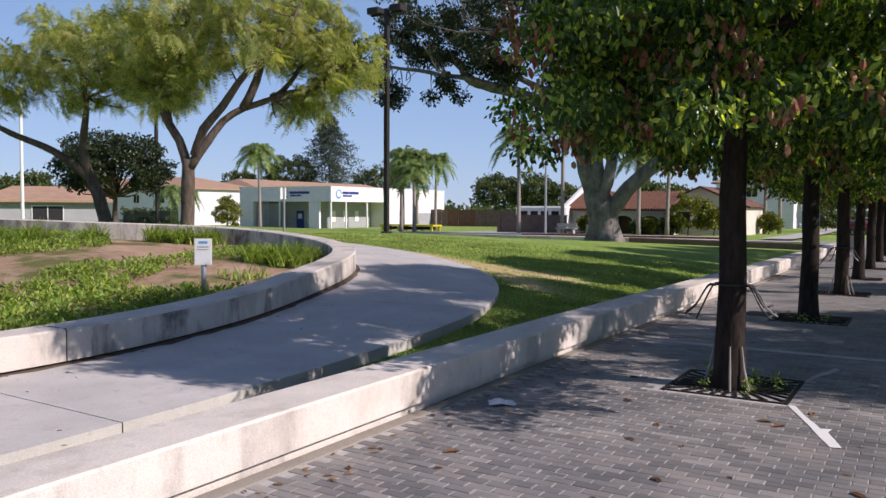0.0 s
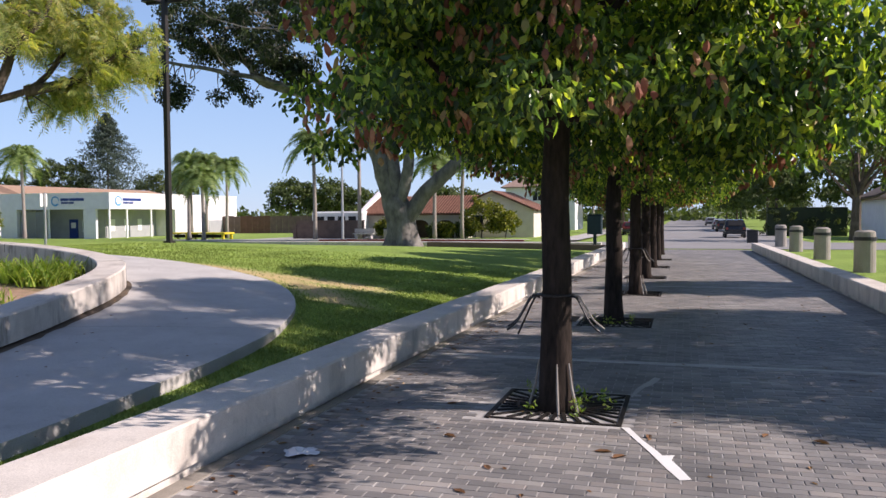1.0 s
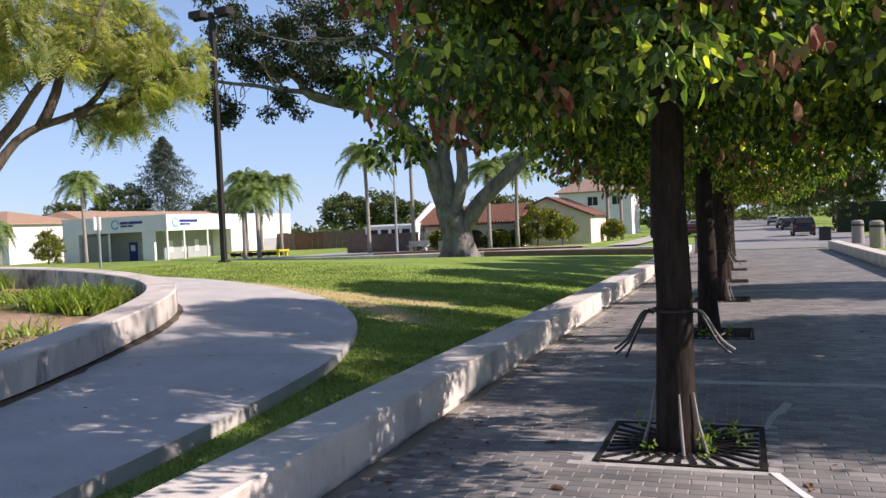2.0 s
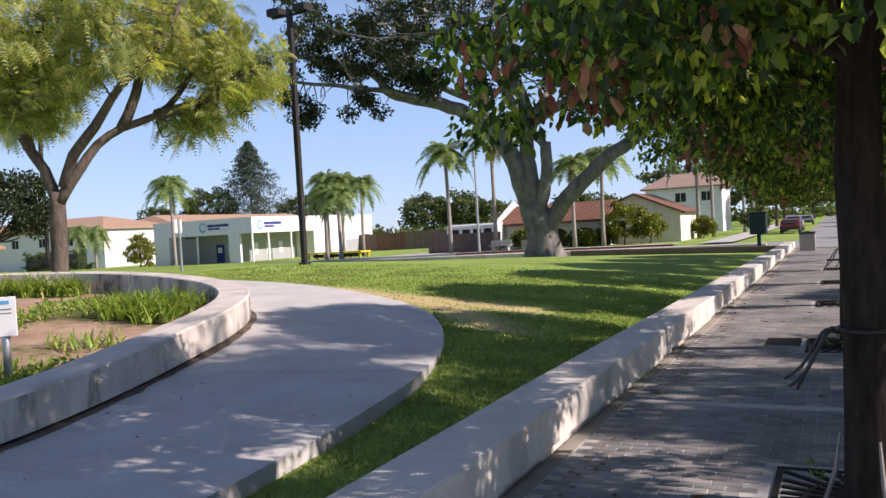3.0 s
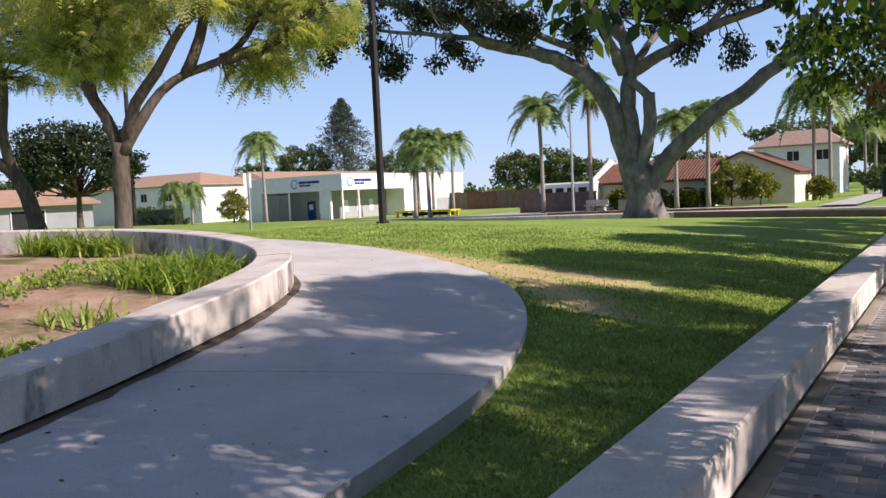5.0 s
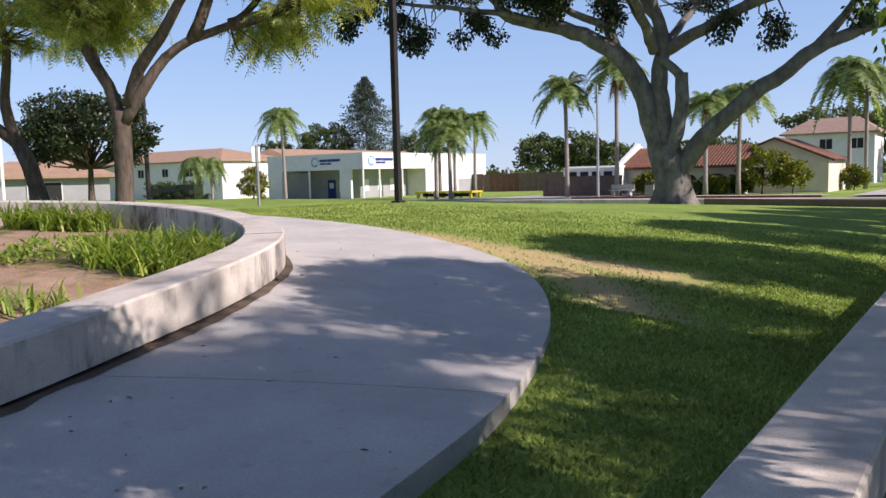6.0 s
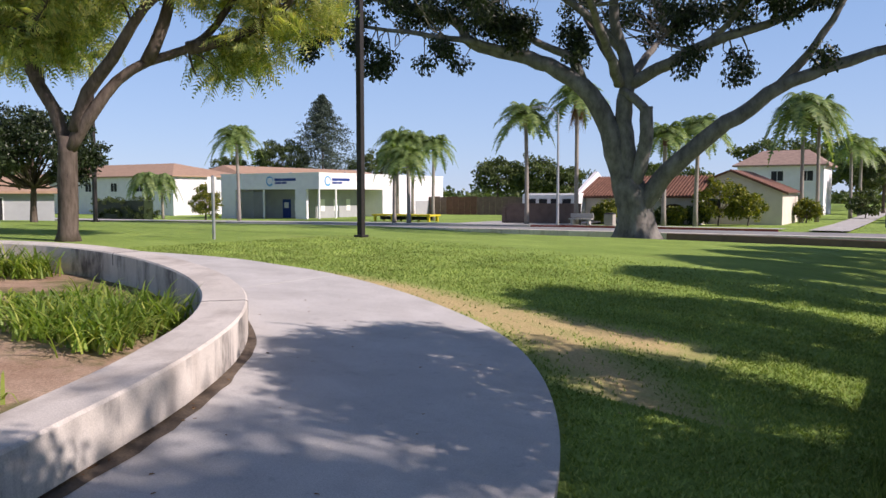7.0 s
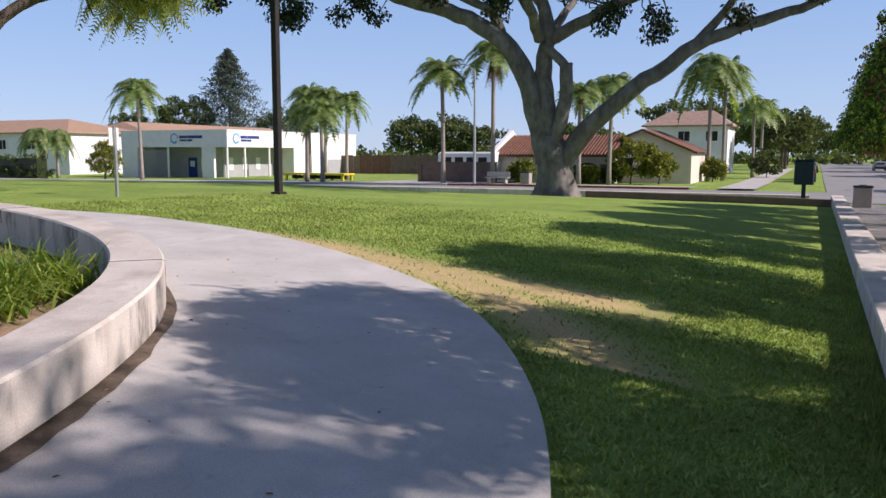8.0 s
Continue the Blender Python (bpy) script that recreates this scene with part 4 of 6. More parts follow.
def round_tree(name, at, h, crown, seed, n, label, leaf=M_LEAF_BG, size=0.22, per=60, spread=0.6, trunk=0.14, cat="tree", zmin=-0.8):
    """A tree or shrub: short trunk, limbs reaching into a ragged crown. crown: (z, rx, ry, rz)."""
    rng = np.random.default_rng(seed)
    ob = thing(name, at, label, cat)
    z, rx, ry, rz = crown
    t = Build().tube([(0, 0, -0.1), (0, 0, h * 0.3), (0.05, 0, h * 0.6), (0, 0.05, z)], [trunk * 1.3, trunk, trunk * 0.9, trunk * 0.4], 8)
    cs = shell_points(n, (0, 0, z), (rx, ry, rz), rng, 0.45, zmin)
    for c in cs[::4]:
        limb(t, (0, 0, min(z, h * 0.7)), c, trunk * 0.4, 0.015, rng, 0.1, 4, 4)
    part("trunk", t, M_BARK_JAC, ob)
    cr = Build()
    leaf_cloud(cr, cs, per, spread, size, rng, 0.3, 0.34)
    part("crown", cr, leaf, ob)
    return ob


round_tree("shade_tree", (-37.2, 28.6, ground_z(-37.2, 28.6)), 2.2, (3.3, 3.1, 3.1, 1.85), 61, 210, "dense dark green round-headed tree behind the lawn", M_LEAF_FIG, 0.16, 110, 0.5)


def conifer(at, h, r, seed):
    rng = np.random.default_rng(seed)
    ob = thing("conifer", at, "tall blue-green conifer with layered drooping branches", "conifer")
    t = Build().tube([(0, 0, -0.1), (0, 0, h * 0.5), (0, 0, h * 0.97)], [0.35, 0.2, 0.03], 8)
    part("trunk", t, M_BARK_JAC, ob)
    b = Build()
    for i in range(210):
        u = (i / 210) ** 0.9
        z = h * (0.12 + 0.87 * u)
        ln = r * (1 - u) ** 0.85 * (0.65 + 0.5 * rng.random()) + 0.25
        a = i * 2.4 + rng.random()
        d = Vector((math.cos(a), math.sin(a), 0))
        pts = [Vector((0, 0, z)) + d * ln * k / 5 + Vector((0, 0, -0.28 * ln * (k / 5) + 0.12 * ln * (k / 5) ** 2)) for k in range(1, 6)]
        leaf_cloud(b, pts, 20, 0.35 + 0.11 * ln, 0.62, rng, 0.5, 0.16, 0.5)
    part("needles", b, M_LEAF_CON, ob)


conifer((-127.3, 157.0, -1.0), 27.0, 15.0, 71)
BG = [((-137, 153), 12, (10.8, 8.0, 6, 5.4), 72), ((-150, 149), 10, (8.5, 5.5, 5, 4.0), 73), ((-118, 166), 11, (9.5, 8, 6, 4.2), 74), ((-62.5, 123), 7.2, (5.2, 4.2, 3.6, 3.4), 75),
      ((-57, 125), 7.6, (5.4, 4.6, 4, 3.7), 76), ((-51.5, 127), 6.0, (4.2, 4.4, 4, 2.8), 77), 
      ((-21, 137), 10.5, (8.4, 8, 5, 2.6), 80), ((-8, 150), 9, (6.5, 7, 5, 3.2), 81), ((-14, 170), 9, (6.5, 8, 5, 3.4), 82), ((14, 140), 9, (6, 7, 5, 4), 83), ((18, 170), 10, (7, 8, 5, 4), 84),
      ((-36, 130), 6, (4.2, 7, 4, 2.6), 85), ((-120, 60), 7, (5, 5, 5, 3), 86), ((-130, 80), 8, (6, 6, 5, 3), 87), ((22, 110), 9, (6.5, 6, 5, 4), 88), ((12.5, 112), 7.5, (5.5, 4, 4, 3), 89),
      ((-4.5, 190), 8, (6, 6, 5, 3.5), 90), ((15, 220), 8, (6, 8, 5, 3.5), 91)]
for (x, y), h, c, sd in BG:
    round_tree("background_tree", (x, y, ground_z(x, y)), h, c, sd, int(30 + c[1] * c[3] * 2.6), "leafy green tree standing behind the buildings", M_LEAF_BG, 0.50, 60, 1.05, 0.22)
round_tree("street_side_tree", (14.0, 70.0, ground_z(14, 70)), 4.5, (6.8, 5.2, 4.5, 1.7), 92, 46, "dark-limbed tree over a lawn across the street", M_LEAF_BG, 0.3, 60, 0.8, 0.38)
round_tree("cone_shrub", (-75.0, 72.9, ground_z(-75, 72.9)), 1.0, (2.0, 1.7, 1.7, 2.2), 94, 80, "clipped yellow-green cone-shaped shrub beside white wall", M_LEAF_YEL, 0.22, 60, 0.45, 0.12, "shrub")
for x, y, s, mt, sd in ((-17.2, 74.6, 2.0, M_LEAF_YEL, 95), (-15.0, 75.2, 1.6, M_LEAF_YEL, 96), (-18.8, 74.6, 0.9, M_LEAF_BG, 97), (-11.9, 85.2, 1.1, M_LEAF_YEL, 98), (-26.4, 73.6, 1.1, M_LEAF_YEL, 99),
                        (-21.6, 74.0, 0.7, M_LEAF_BG, 100), (-8.0, 98.0, 1.6, M_LEAF_BG, 101), (-13.5, 92.0, 1.3, M_LEAF_BG, 102), (-20.4, 73.8, 0.8, M_LEAF_YEL, 103)):
    round_tree("garden_shrub", (x, y, ground_z(x, y)), s * 0.5, (s * 1.0, s * 0.95, s * 0.8, s * 0.95), sd, int(26 * s + 14), "leafy garden shrub beside the tile-roofed house", mt, 0.24, 46, 0.40, 0.06, "shrub")


def hedge(x0, y0, x1, y1, h, seed, label):
    rng = np.random.default_rng(seed)
    ob = thing("hedge", ((x0 + x1) / 2, (y0 + y1) / 2, ground_z((x0 + x1) / 2, y0)), label, "hedge")
    cx, cy = (x1 - x0) / 2, (y1 - y0) / 2
    b = Build()
    b.box(-cx * 0.9, -cy * 0.75, -0.1, cx * 0.9, cy * 0.75, h * 0.86)
    part("core", b, M_LEAF_FIG, ob)
    n = int((x1 - x0) * h * 2.5 + 20)
    cs = [Vector((rng.uniform(-cx, cx), rng.choice((-cy, cy, rng.uniform(-cy, cy))), rng.uniform(0.1, h))) for _ in range(n)]
    c = Build()
    leaf_cloud(c, cs, 50, 0.38, 0.2, rng, 0.1, 0.36)
    part("leaves", c, M_LEAF_BG, ob)


hedge(-92.5, 70.0, -82.0, 71.8, 2.7, 110, "clipped dark green hedge before the apartments")
hedge(8.6, 85.0, 16.5, 87.0, 3.2, 111, "tall clipped dark hedge across the street")

# a taller unseen tree across the street, added to shade paving, wall and lawn
round_tree("shade_tree", (9.6, 13.4, 0.0), 4.0, (7.8, 2.6, 1.7, 4.3), 120, 120, "tall leafy shade tree out of view across the brick street", M_LEAF_STREET, 0.15, 100, 0.5, 0.2)


def distant_woods():
    rng = np.random.default_rng(130)
    cs = []
    for _ in range(900):
        a = radians(rng.uniform(-78, 32))
        r = rng.uniform(230, 330)
        x, y = r * math.sin(a), r * math.cos(a)
        cs.append(Vector((x, y, -1 + rng.uniform(0.5, 5.5) * (0.6 + 0.5 * noise.noise(Vector((a * 9, 0, 0)))))))
    b = Build()
    leaf_cloud(b, cs, 34, 3.2, 1.5, rng, 0.2, 0.4)
    tagged(part("distant_woods", b, M_LEAF_BG), "hazy distant line of green trees", "trees", kind="stuff")


distant_woods()
for i, (x, y) in enumerate(((-7.5, 122), (-9.5, 210), (-8, 240), (12, 185), (13, 250), (-7, 275), (11, 300), (-30, 160), (-45, 150))):
    round_tree("background_tree", (x, y, -0.5), 7, (5.2, 4.0, 3.5, 2.8), 140 + i, 55, "leafy green tree far along the street", M_LEAF_BG, 0.5, 55, 0.95, 0.2)


# ---- buildings ----
def box_part(name, x0, y0, z0, x1, y1, z1, mat, parent, label="", c=0.0):
    return part(name, Build().box(x0, y0, z0, x1, y1, z1, c=c), mat, parent, label)


def window(parent, x0, x1, z0, z1, y, mat=M_WHITE, bars=1):
    """A window on a wall that faces -y: frame, panes and a sill."""
    w = part("window", Build().box(x0, y - 0.02, z0, x1, y + 0.04, z1), M_DARK, parent)
    f = Build()
    for a, b_, c, d in ((x0 - 0.07, x0, z0 - 0.07, z1 + 0.07), (x1, x1 + 0.07, z0 - 0.07, z1 + 0.07), (x0, x1, z1, z1 + 0.07), (x0, x1, z0 - 0.07, z0)):
        f.box(a, y - 0.07, c, b_, y + 0.03, d)
    for k in range(1, bars + 1):
        xm = x0 + (x1 - x0) * k / (bars + 1)
        f.box(xm - 0.03, y - 0.06, z0, xm + 0.03, y - 0.021, z1)
    part("frame", f, mat, w)
    part("sill", Build().box(x0 - 0.12, y - 0.13, z0 - 0.13, x1 + 0.12, y + 0.02, z0 - 0.07), mat, w)
    return w


def sign_mark(parent, m, s=1.0):
    """A swirl emblem with unreadable bars beside it, on a wall; m maps a unit board."""
    ring = Build()
    n = 18
    for i in range(n):
        a, b_ = 2 * math.pi * i / n * 0.9, 2 * math.pi * (i + 1) / n * 0.9
        w0, w1 = 0.10 + 0.10 * i / n, 0.10 + 0.10 * (i + 1) / n
        pts = []
        for ang, r in ((a, 0.5), (b_, 0.5), (b_, 0.5 - w1), (a, 0.5 - w0)):
            pts.append(tuple(m @ Vector((r * s * math.cos(ang), -0.05, r * s * math.sin(ang)))))
        ring.add(pts, [(0, 1, 2, 3)])
    part("emblem", ring, M_CYAN, parent, "pale blue ring emblem")
    bars = Build()
    for x0, x1, z0, z1 in ((0.65, 1.6, 0.02, 0.28), (1.68, 3.4, 0.02, 0.28), (0.7, 1.5, -0.26, -0.08), (1.6, 2.2, -0.26, -0.08)):
        bars.box(x0 * s, -0.06, z0 * s, x1 * s, -0.01, z1 * s, m)
    part("sign_bar", bars, M_BLUE, parent, "dark blue lettering bars")


def office():
    """The white flat-roofed office with recessed corner porches."""
    x0, x1, y0, y1, zb, zp, zt = -81.5, -65.0, 81.5, 110.0, -1.0, 2.75, 4.65
    ob = thing("office_building", (0, 0, 0), "white single-storey flat-roofed office with blue sign emblems", "building")
    box_part("upper_wall", x0, y0, zp, x1, y1, zt, M_STUCCO, ob)
    for a in ((x0, y0, x0 + 2.6, y1), (x1 - 3.8, y0, x1 - 2.0, y0 + 0.35), (x0 + 2.6, y0 + 3.2, x1 - 3.2, y1), (x1 - 3.2, y0 + 13, x1, y1)):
        box_part("wall", a[0], a[1], zb, a[2], a[3], zp - 0.003, M_STUCCO, ob)
    part("parapet_cap", Build().box(x0 - 0.06, y0 - 0.06, zt, x1 + 0.06, y1 + 0.06, zt + 0.12), M_WHITE, ob)
    g = Build()
    g.box(x0 + 2.6, y0 + 3.1, zb, x1 - 3.2, y0 + 3.19, zp - 0.02)
    g.box(x1 - 3.19, y0 + 3.2, zb, x1 - 3.1, y0 + 12.98, zp - 0.02)
    part("porch_wall", g, M_GREYWALL, ob, "grey painted recessed porch wall")
    for x, y in ((x0 + 7.4, y0 + 0.15), (x1 - 0.15, y0 + 3.3), (x1 - 0.15, y0 + 0.15), (x1 - 0.15, y0 + 8.0)):
        part("column", Build().tube([(x, y, zb), (x, y, zp)], [0.13, 0.13], 8), M_WHITE, ob)
    d = part("door", Build().box(x0 + 7.9, y0 + 3.0, zb, x0 + 9.2, y0 + 3.095, zb + 2.5), M_BLUE, ob, "deep blue entrance door")
    part("door_pane", Build().box(x0 + 8.2, y0 + 2.97, zb + 1.4, x0 + 8.9, y0 + 2.998, zb + 2.1), M_PAPER, d)
    window(ob, x0 + 10.0, x0 + 11.6, zb + 1.1, zb + 2.4, y0 + 3.05)
    for k in range(28):
        x = x0 + 2.8 + k * 0.16
        part("slat", Build().box(x, y0 + 0.3, zb, x + 0.05, y0 + 0.36, zp - 0.3), M_GREYWALL, ob)
    for k in range(3):
        part("window", Build().box(x1 - 3.12, y0 + 3.9 + 2.6 * k, zb + 1.0, x1 - 3.04, y0 + 4.7 + 2.6 * k, zb + 2.5), M_WHITE, ob)
    part("gate", Build().box(x1 - 0.02, y1 - 7.5, zb, x1 + 0.06, y1 - 2.0, zb + 2.2), M_GREYWALL, ob, "grey service gate")
    sign_mark(ob, Matrix.Translation((x0 + 8.6, y0, 3.75)), 1.25)
    sign_mark(ob, Matrix.Translation((x1, y0 + 1.6, 3.75)) @ Matrix.Rotation(radians(90), 4, 'Z'), 1.25)
    for k in range(4):
        part("roof_vent", Build().tube([(x0 + 4 + 3.1 * k, y0 + 9 + 2 * k, zt), (x0 + 4 + 3.1 * k, y0 + 9 + 2 * k, zt + 0.55)], [0.12, 0.12], 8), M_STEEL, ob)


office()


def hip_house(name, at, sx, sy, wall_h, roof_h, mat, roof, label, turn=0.0, eave=0.6, ridge=0.55, wins=(), gable=False):
    ob = thing(name, at, label, "house", turn=turn)
    box_part("wall", -sx / 2, -sy / 2, -0.3, sx / 2, sy / 2, wall_h, mat, ob)
    a, b_ = sx / 2 + eave, sy / 2 + eave
    rr = sx / 2 * ridge if not gable else a
    v = [(-a, -b_, wall_h), (a, -b_, wall_h), (a, b_, wall_h), (-a, b_, wall_h), (-rr, 0, wall_h + roof_h), (rr, 0, wall_h + roof_h)]
    lo = [(x, y, z - 0.18) for x, y, z in v[:4]]
    part("roof", Build().add(v + lo, [(0, 1, 5, 4), (2, 3, 4, 5), (1, 2, 5), (3, 0, 4), (0, 6, 7, 1), (1, 7, 8, 2), (2, 8, 9, 3), (3, 9, 6, 0), (6, 9, 8, 7)]), roof, ob)
    for x0, x1, z0, z1 in wins:
        window(ob, x0, x1, z0, z1, -sy / 2 - 0.01)
    return ob


hip_house("apartment_building", (-118.0, 96.0, -1.0), 38, 15, 6.0, 2.2, M_STUCCO, M_ROOF_TAN, "long white two-storey apartments with tan hipped roof", wins=[(10.5, 12.3, 3.6, 4.9), (4.5, 6.0, 3.6, 4.9), (10.5, 12.0, 0.4, 2.2), (-2, -0.4, 3.6, 4.9)])
hip_house("apartment_building", (-107.0, 125.5, -1.0), 43, 16, 6.0, 2.2, M_STUCCO, M_ROOF_TAN, "white apartment wing with long tan roof behind the office", turn=90, ridge=0.9, wins=[(-17.5, -16.0, 3.6, 4.9), (-10.5, -9.0, 3.6, 4.9)])
hip_house("bungalow", (-62.5, 40.5, -0.3), 9, 8, 2.7, 1.2, M_GREYWALL, M_ROOF_TAN, "grey single-storey house with shallow brown roof", turn=58, wins=[(-1.0, 1.2, 0.2, 2.2)])
hip_house("house", (-18.6, 119.0, -0.5), 10, 9, 6.2, 2.0, M_STUCCO, M_TILE_PALE, "white two-storey house with red tile roof", wins=[(-1, 0.4, 4.2, 5.4), (2.4, 3.8, 4.2, 5.4)])
hip_house("house", (24.0, 78.0, -0.4), 14, 12, 3.4, 2.4, M_STUCCO, M_ROOF_TAN, "white house with brown roof across the street", wins=[(-5.5, -4.3, 0.9, 2.2), (-3.0, -1.8, 0.9, 2.2)])


def spanish_house():
    """Cream stucco house with a tiled roof, arched openings and a white end parapet."""
    x0, x1, y0, y1, zb, ze, zr = -29.6, -19.0, 76.0, 85.0, -0.6, 1.95, 3.7
    ob = thing("spanish_house", (0, 0, 0), "cream stucco house with red tile roof and arched porch", "house")
    w = Build()
    cuts = [(-28.1, -26.6), (-24.9, -22.9), (-22.2, -20.3)]
    xs = [x0] + [v for c in cuts for v in c] + [x1]
    for a, b_ in zip(xs[::2], xs[1::2]):
        w.box(a, y0, zb, b_, y0 + 0.35, ze)
    for a, b_ in cuts:
        zc, n = 0.75, 8
        r = (b_ - a) / 2
        for i in range(n):
            t0, t1 = math.pi * i / n, math.pi * (i + 1) / n
            p0, p1 = ((a + b_) / 2 - r * math.cos(t0), zc + 0.55 * r * math.sin(t0)), ((a + b_) / 2 - r * math.cos(t1), zc + 0.55 * r * math.sin(t1))
            vs = [(p0[0], y0, p0[1]), (p1[0], y0, p1[1]), (p1[0], y0, ze), (p0[0], y0, ze)]
            vs += [(x, y0 + 0.35, z) for x, _, z in vs]
            w.add(vs, [(0, 1, 2, 3), (7, 6, 5, 4), (0, 4, 5, 1)])
    w.box(x0, y0 + 0.35, zb, x0 + 0.35, y1, ze)
    w.box(x1 - 0.35, y0 + 0.35, zb, x1, y1, ze)
    part("wall", w, M_STUCCO_C, ob)
    part("porch_wall", Build().box(x0 + 0.35, y0 + 2.2, zb, x1 - 0.35, y0 + 2.4, ze), M_BROWNWALL, ob, "shaded brown porch wall")
    roof = part("roof", Build().add([(x0 - 0.1, y0 - 0.6, ze - 0.05), (x1 + 0.1, y0 - 0.6, ze - 0.05), (x1 + 0.1, (y0 + y1) / 2, zr), (x0 - 0.1, (y0 + y1) / 2, zr), (x0 - 0.1, y1 + 0.5, ze), (x1 + 0.1, y1 + 0.5, ze),
                                     (x0 - 0.1, y0 - 0.6, ze - 0.2), (x1 + 0.1, y0 - 0.6, ze - 0.2)], [(0, 1, 2, 3), (3, 2, 5, 4), (6, 7, 1, 0)]), M_TILE, ob)
    # rows of rounded cover tiles running up the slope
    n = int((x1 - x0) / 0.28)
    for i in range(n):
        x = x0 + 0.1 + i * (x1 - x0 - 0.2) / (n - 1)
        part("cover_tile", Build().tube([(x, y0 - 0.62, ze - 0.02), (x, (y0 + y1) / 2, zr + 0.03)], [0.085, 0.085], 6), M_TILE, roof)
    g = Build()
    g.add([(x0 - 0.45, y0 - 0.5, zb), (x0 - 0.45, y1, zb), (x0 - 0.45, y1, ze), (x0 - 0.45, (y0 + y1) / 2, zr + 0.55), (x0 - 0.45, y0 - 0.5, ze + 0.25),
           (x0 - 0.1, y0 - 0.5, zb), (x0 - 0.1, y1, zb), (x0 - 0.1, y1, ze), (x0 - 0.1, (y0 + y1) / 2, zr + 0.55), (x0 - 0.1, y0 - 0.5, ze + 0.25)],
          [(0, 4, 3, 2, 1), (5, 6, 7, 8, 9), (0, 5, 9, 4), (4, 9, 8, 3), (3, 8, 7, 2)])
    part("end_parapet", g, M_STUCCO, ob, "white stepped end parapet")
    # gabled cream wing
    gx0, gx1, gy = -18.9, -13.0, 79.0
    gb = Build()
    gb.add([(gx0, gy, zb), (gx1, gy, zb), (gx1, gy, 2.2), ((gx0 + gx1) / 2 - 1.2, gy, 4.1), (gx0, gy, 3.3), (gx0, gy + 9, zb), (gx1, gy + 9, zb), (gx1, gy + 9, 2.2), ((gx0 + gx1) / 2 - 1.2, gy + 9, 4.1), (gx0, gy + 9, 3.3)],
           [(0, 1, 2, 3, 4), (1, 6, 7, 2), (0, 4, 9, 5), (5, 9, 8, 7, 6)])
    part("wing_wall", gb, M_STUCCO_C, ob)
    part("wing_roof", Build().add([((gx0 + gx1) / 2 - 1.2, gy - 0.4, 4.2), (gx1 + 0.5, gy - 0.4, 2.2), (gx1 + 0.5, gy + 9.4, 2.2), ((gx0 + gx1) / 2 - 1.2, gy + 9.4, 4.2), (gx0 - 0.3, gy - 0.4, 3.4), (gx0 - 0.3, gy + 9.4, 3.4),
                                   (gx1 + 0.5, gy - 0.4, 2.0), ((gx0 + gx1) / 2 - 1.2, gy - 0.4, 4.0), (gx0 - 0.3, gy - 0.4, 3.2)], [(0, 1, 2, 3), (4, 0, 3, 5), (1, 0, 7, 6), (0, 4, 8, 7)]), M_TILE, ob)
    aw = Build()
    aw.add([(-18.6, y0 - 0.1, 1.7), (-17.2, y0 - 0.1, 1.7), (-17.2, y0 - 1.0, 0.9), (-18.6, y0 - 1.0, 0.9), (-18.6, y0 - 1.0, 0.7), (-17.2, y0 - 1.0, 0.7)], [(0, 1, 2, 3), (3, 2, 5, 4)])
    part("awning", aw, M_GREENBOX, ob, "dark green cloth awning")
    part("column", Build().box(-19.2, y0 - 0.4, zb, -18.8, y0 - 0.003, 2.3, c=0.02), M_STUCCO, ob, "white corner pier")


spanish_house()


def block_wall():
    ob = thing("yard_wall", (0, 0, 0), "brown block wall round a service yard", "wall")
    box_part("wall", -34.0, 69.6, -0.7, -27.2, 69.9, 1.25, M_BROWNWALL, ob)
    box_part("coping", -34.05, 69.55, 1.25, -27.15, 69.95, 1.33, M_BROWNWALL, ob)
    box_part("post", -34.35, 69.5, -0.7, -34.0, 70.0, 0.95, M_BROWNWALL, ob)


block_wall()


def timber_fence(x0, x1, y, n):
    ob = thing("timber_fence", (0, 0, 0), "dark brown timber fence behind a yard", "fence")
    w = (x1 - x0) / n
    for i in range(n):
        box_part("board", x0 + i * w + 0.02, y, -0.8, x0 + (i + 1) * w - 0.02, y + 0.06, 1.7 + 0.05 * (i % 3), M_BROWNLOG if 3 < i < 9 else M_BROWNWALL, ob)


timber_fence(-66.0, -44.0, 106.0, 22)


def bin_container():
    ob = thing("dumpster", (-48.5, 101.0, ground_z(-48.5, 101)), "dark green steel waste container in a yard", "dumpster")
    box_part("body", -1.0, -0.7, 0.0, 1.0, 0.7, 1.2, M_GREENBOX, ob, c=0.05)
    box_part("lid", -1.05, -0.75, 1.2, 1.05, 0.75, 1.3, M_BLACK, ob)


bin_container()


def camper():
    ob = thing("camper_van", (-32.0, 75.5, ground_z(-32, 75.5)), "white camper van parked behind the brown wall", "van")
    box_part("body", -2.8, -1.1, 0.45, 2.8, 1.1, 2.7, M_WHITE, ob, c=0.15)
    for k in range(4):
        box_part("window", -2.2 + 1.15 * k, -1.13, 1.6, -1.4 + 1.15 * k, -1.101, 2.2, M_DARK, ob)
    for x in (-1.8, 1.8):
        for y in (-1.0, 0.8):
            part("wheel", Build().tube([(x, y, 0.36), (x, y + 0.22, 0.36)], [0.36, 0.36], 14), M_BLACK, ob)


camper()


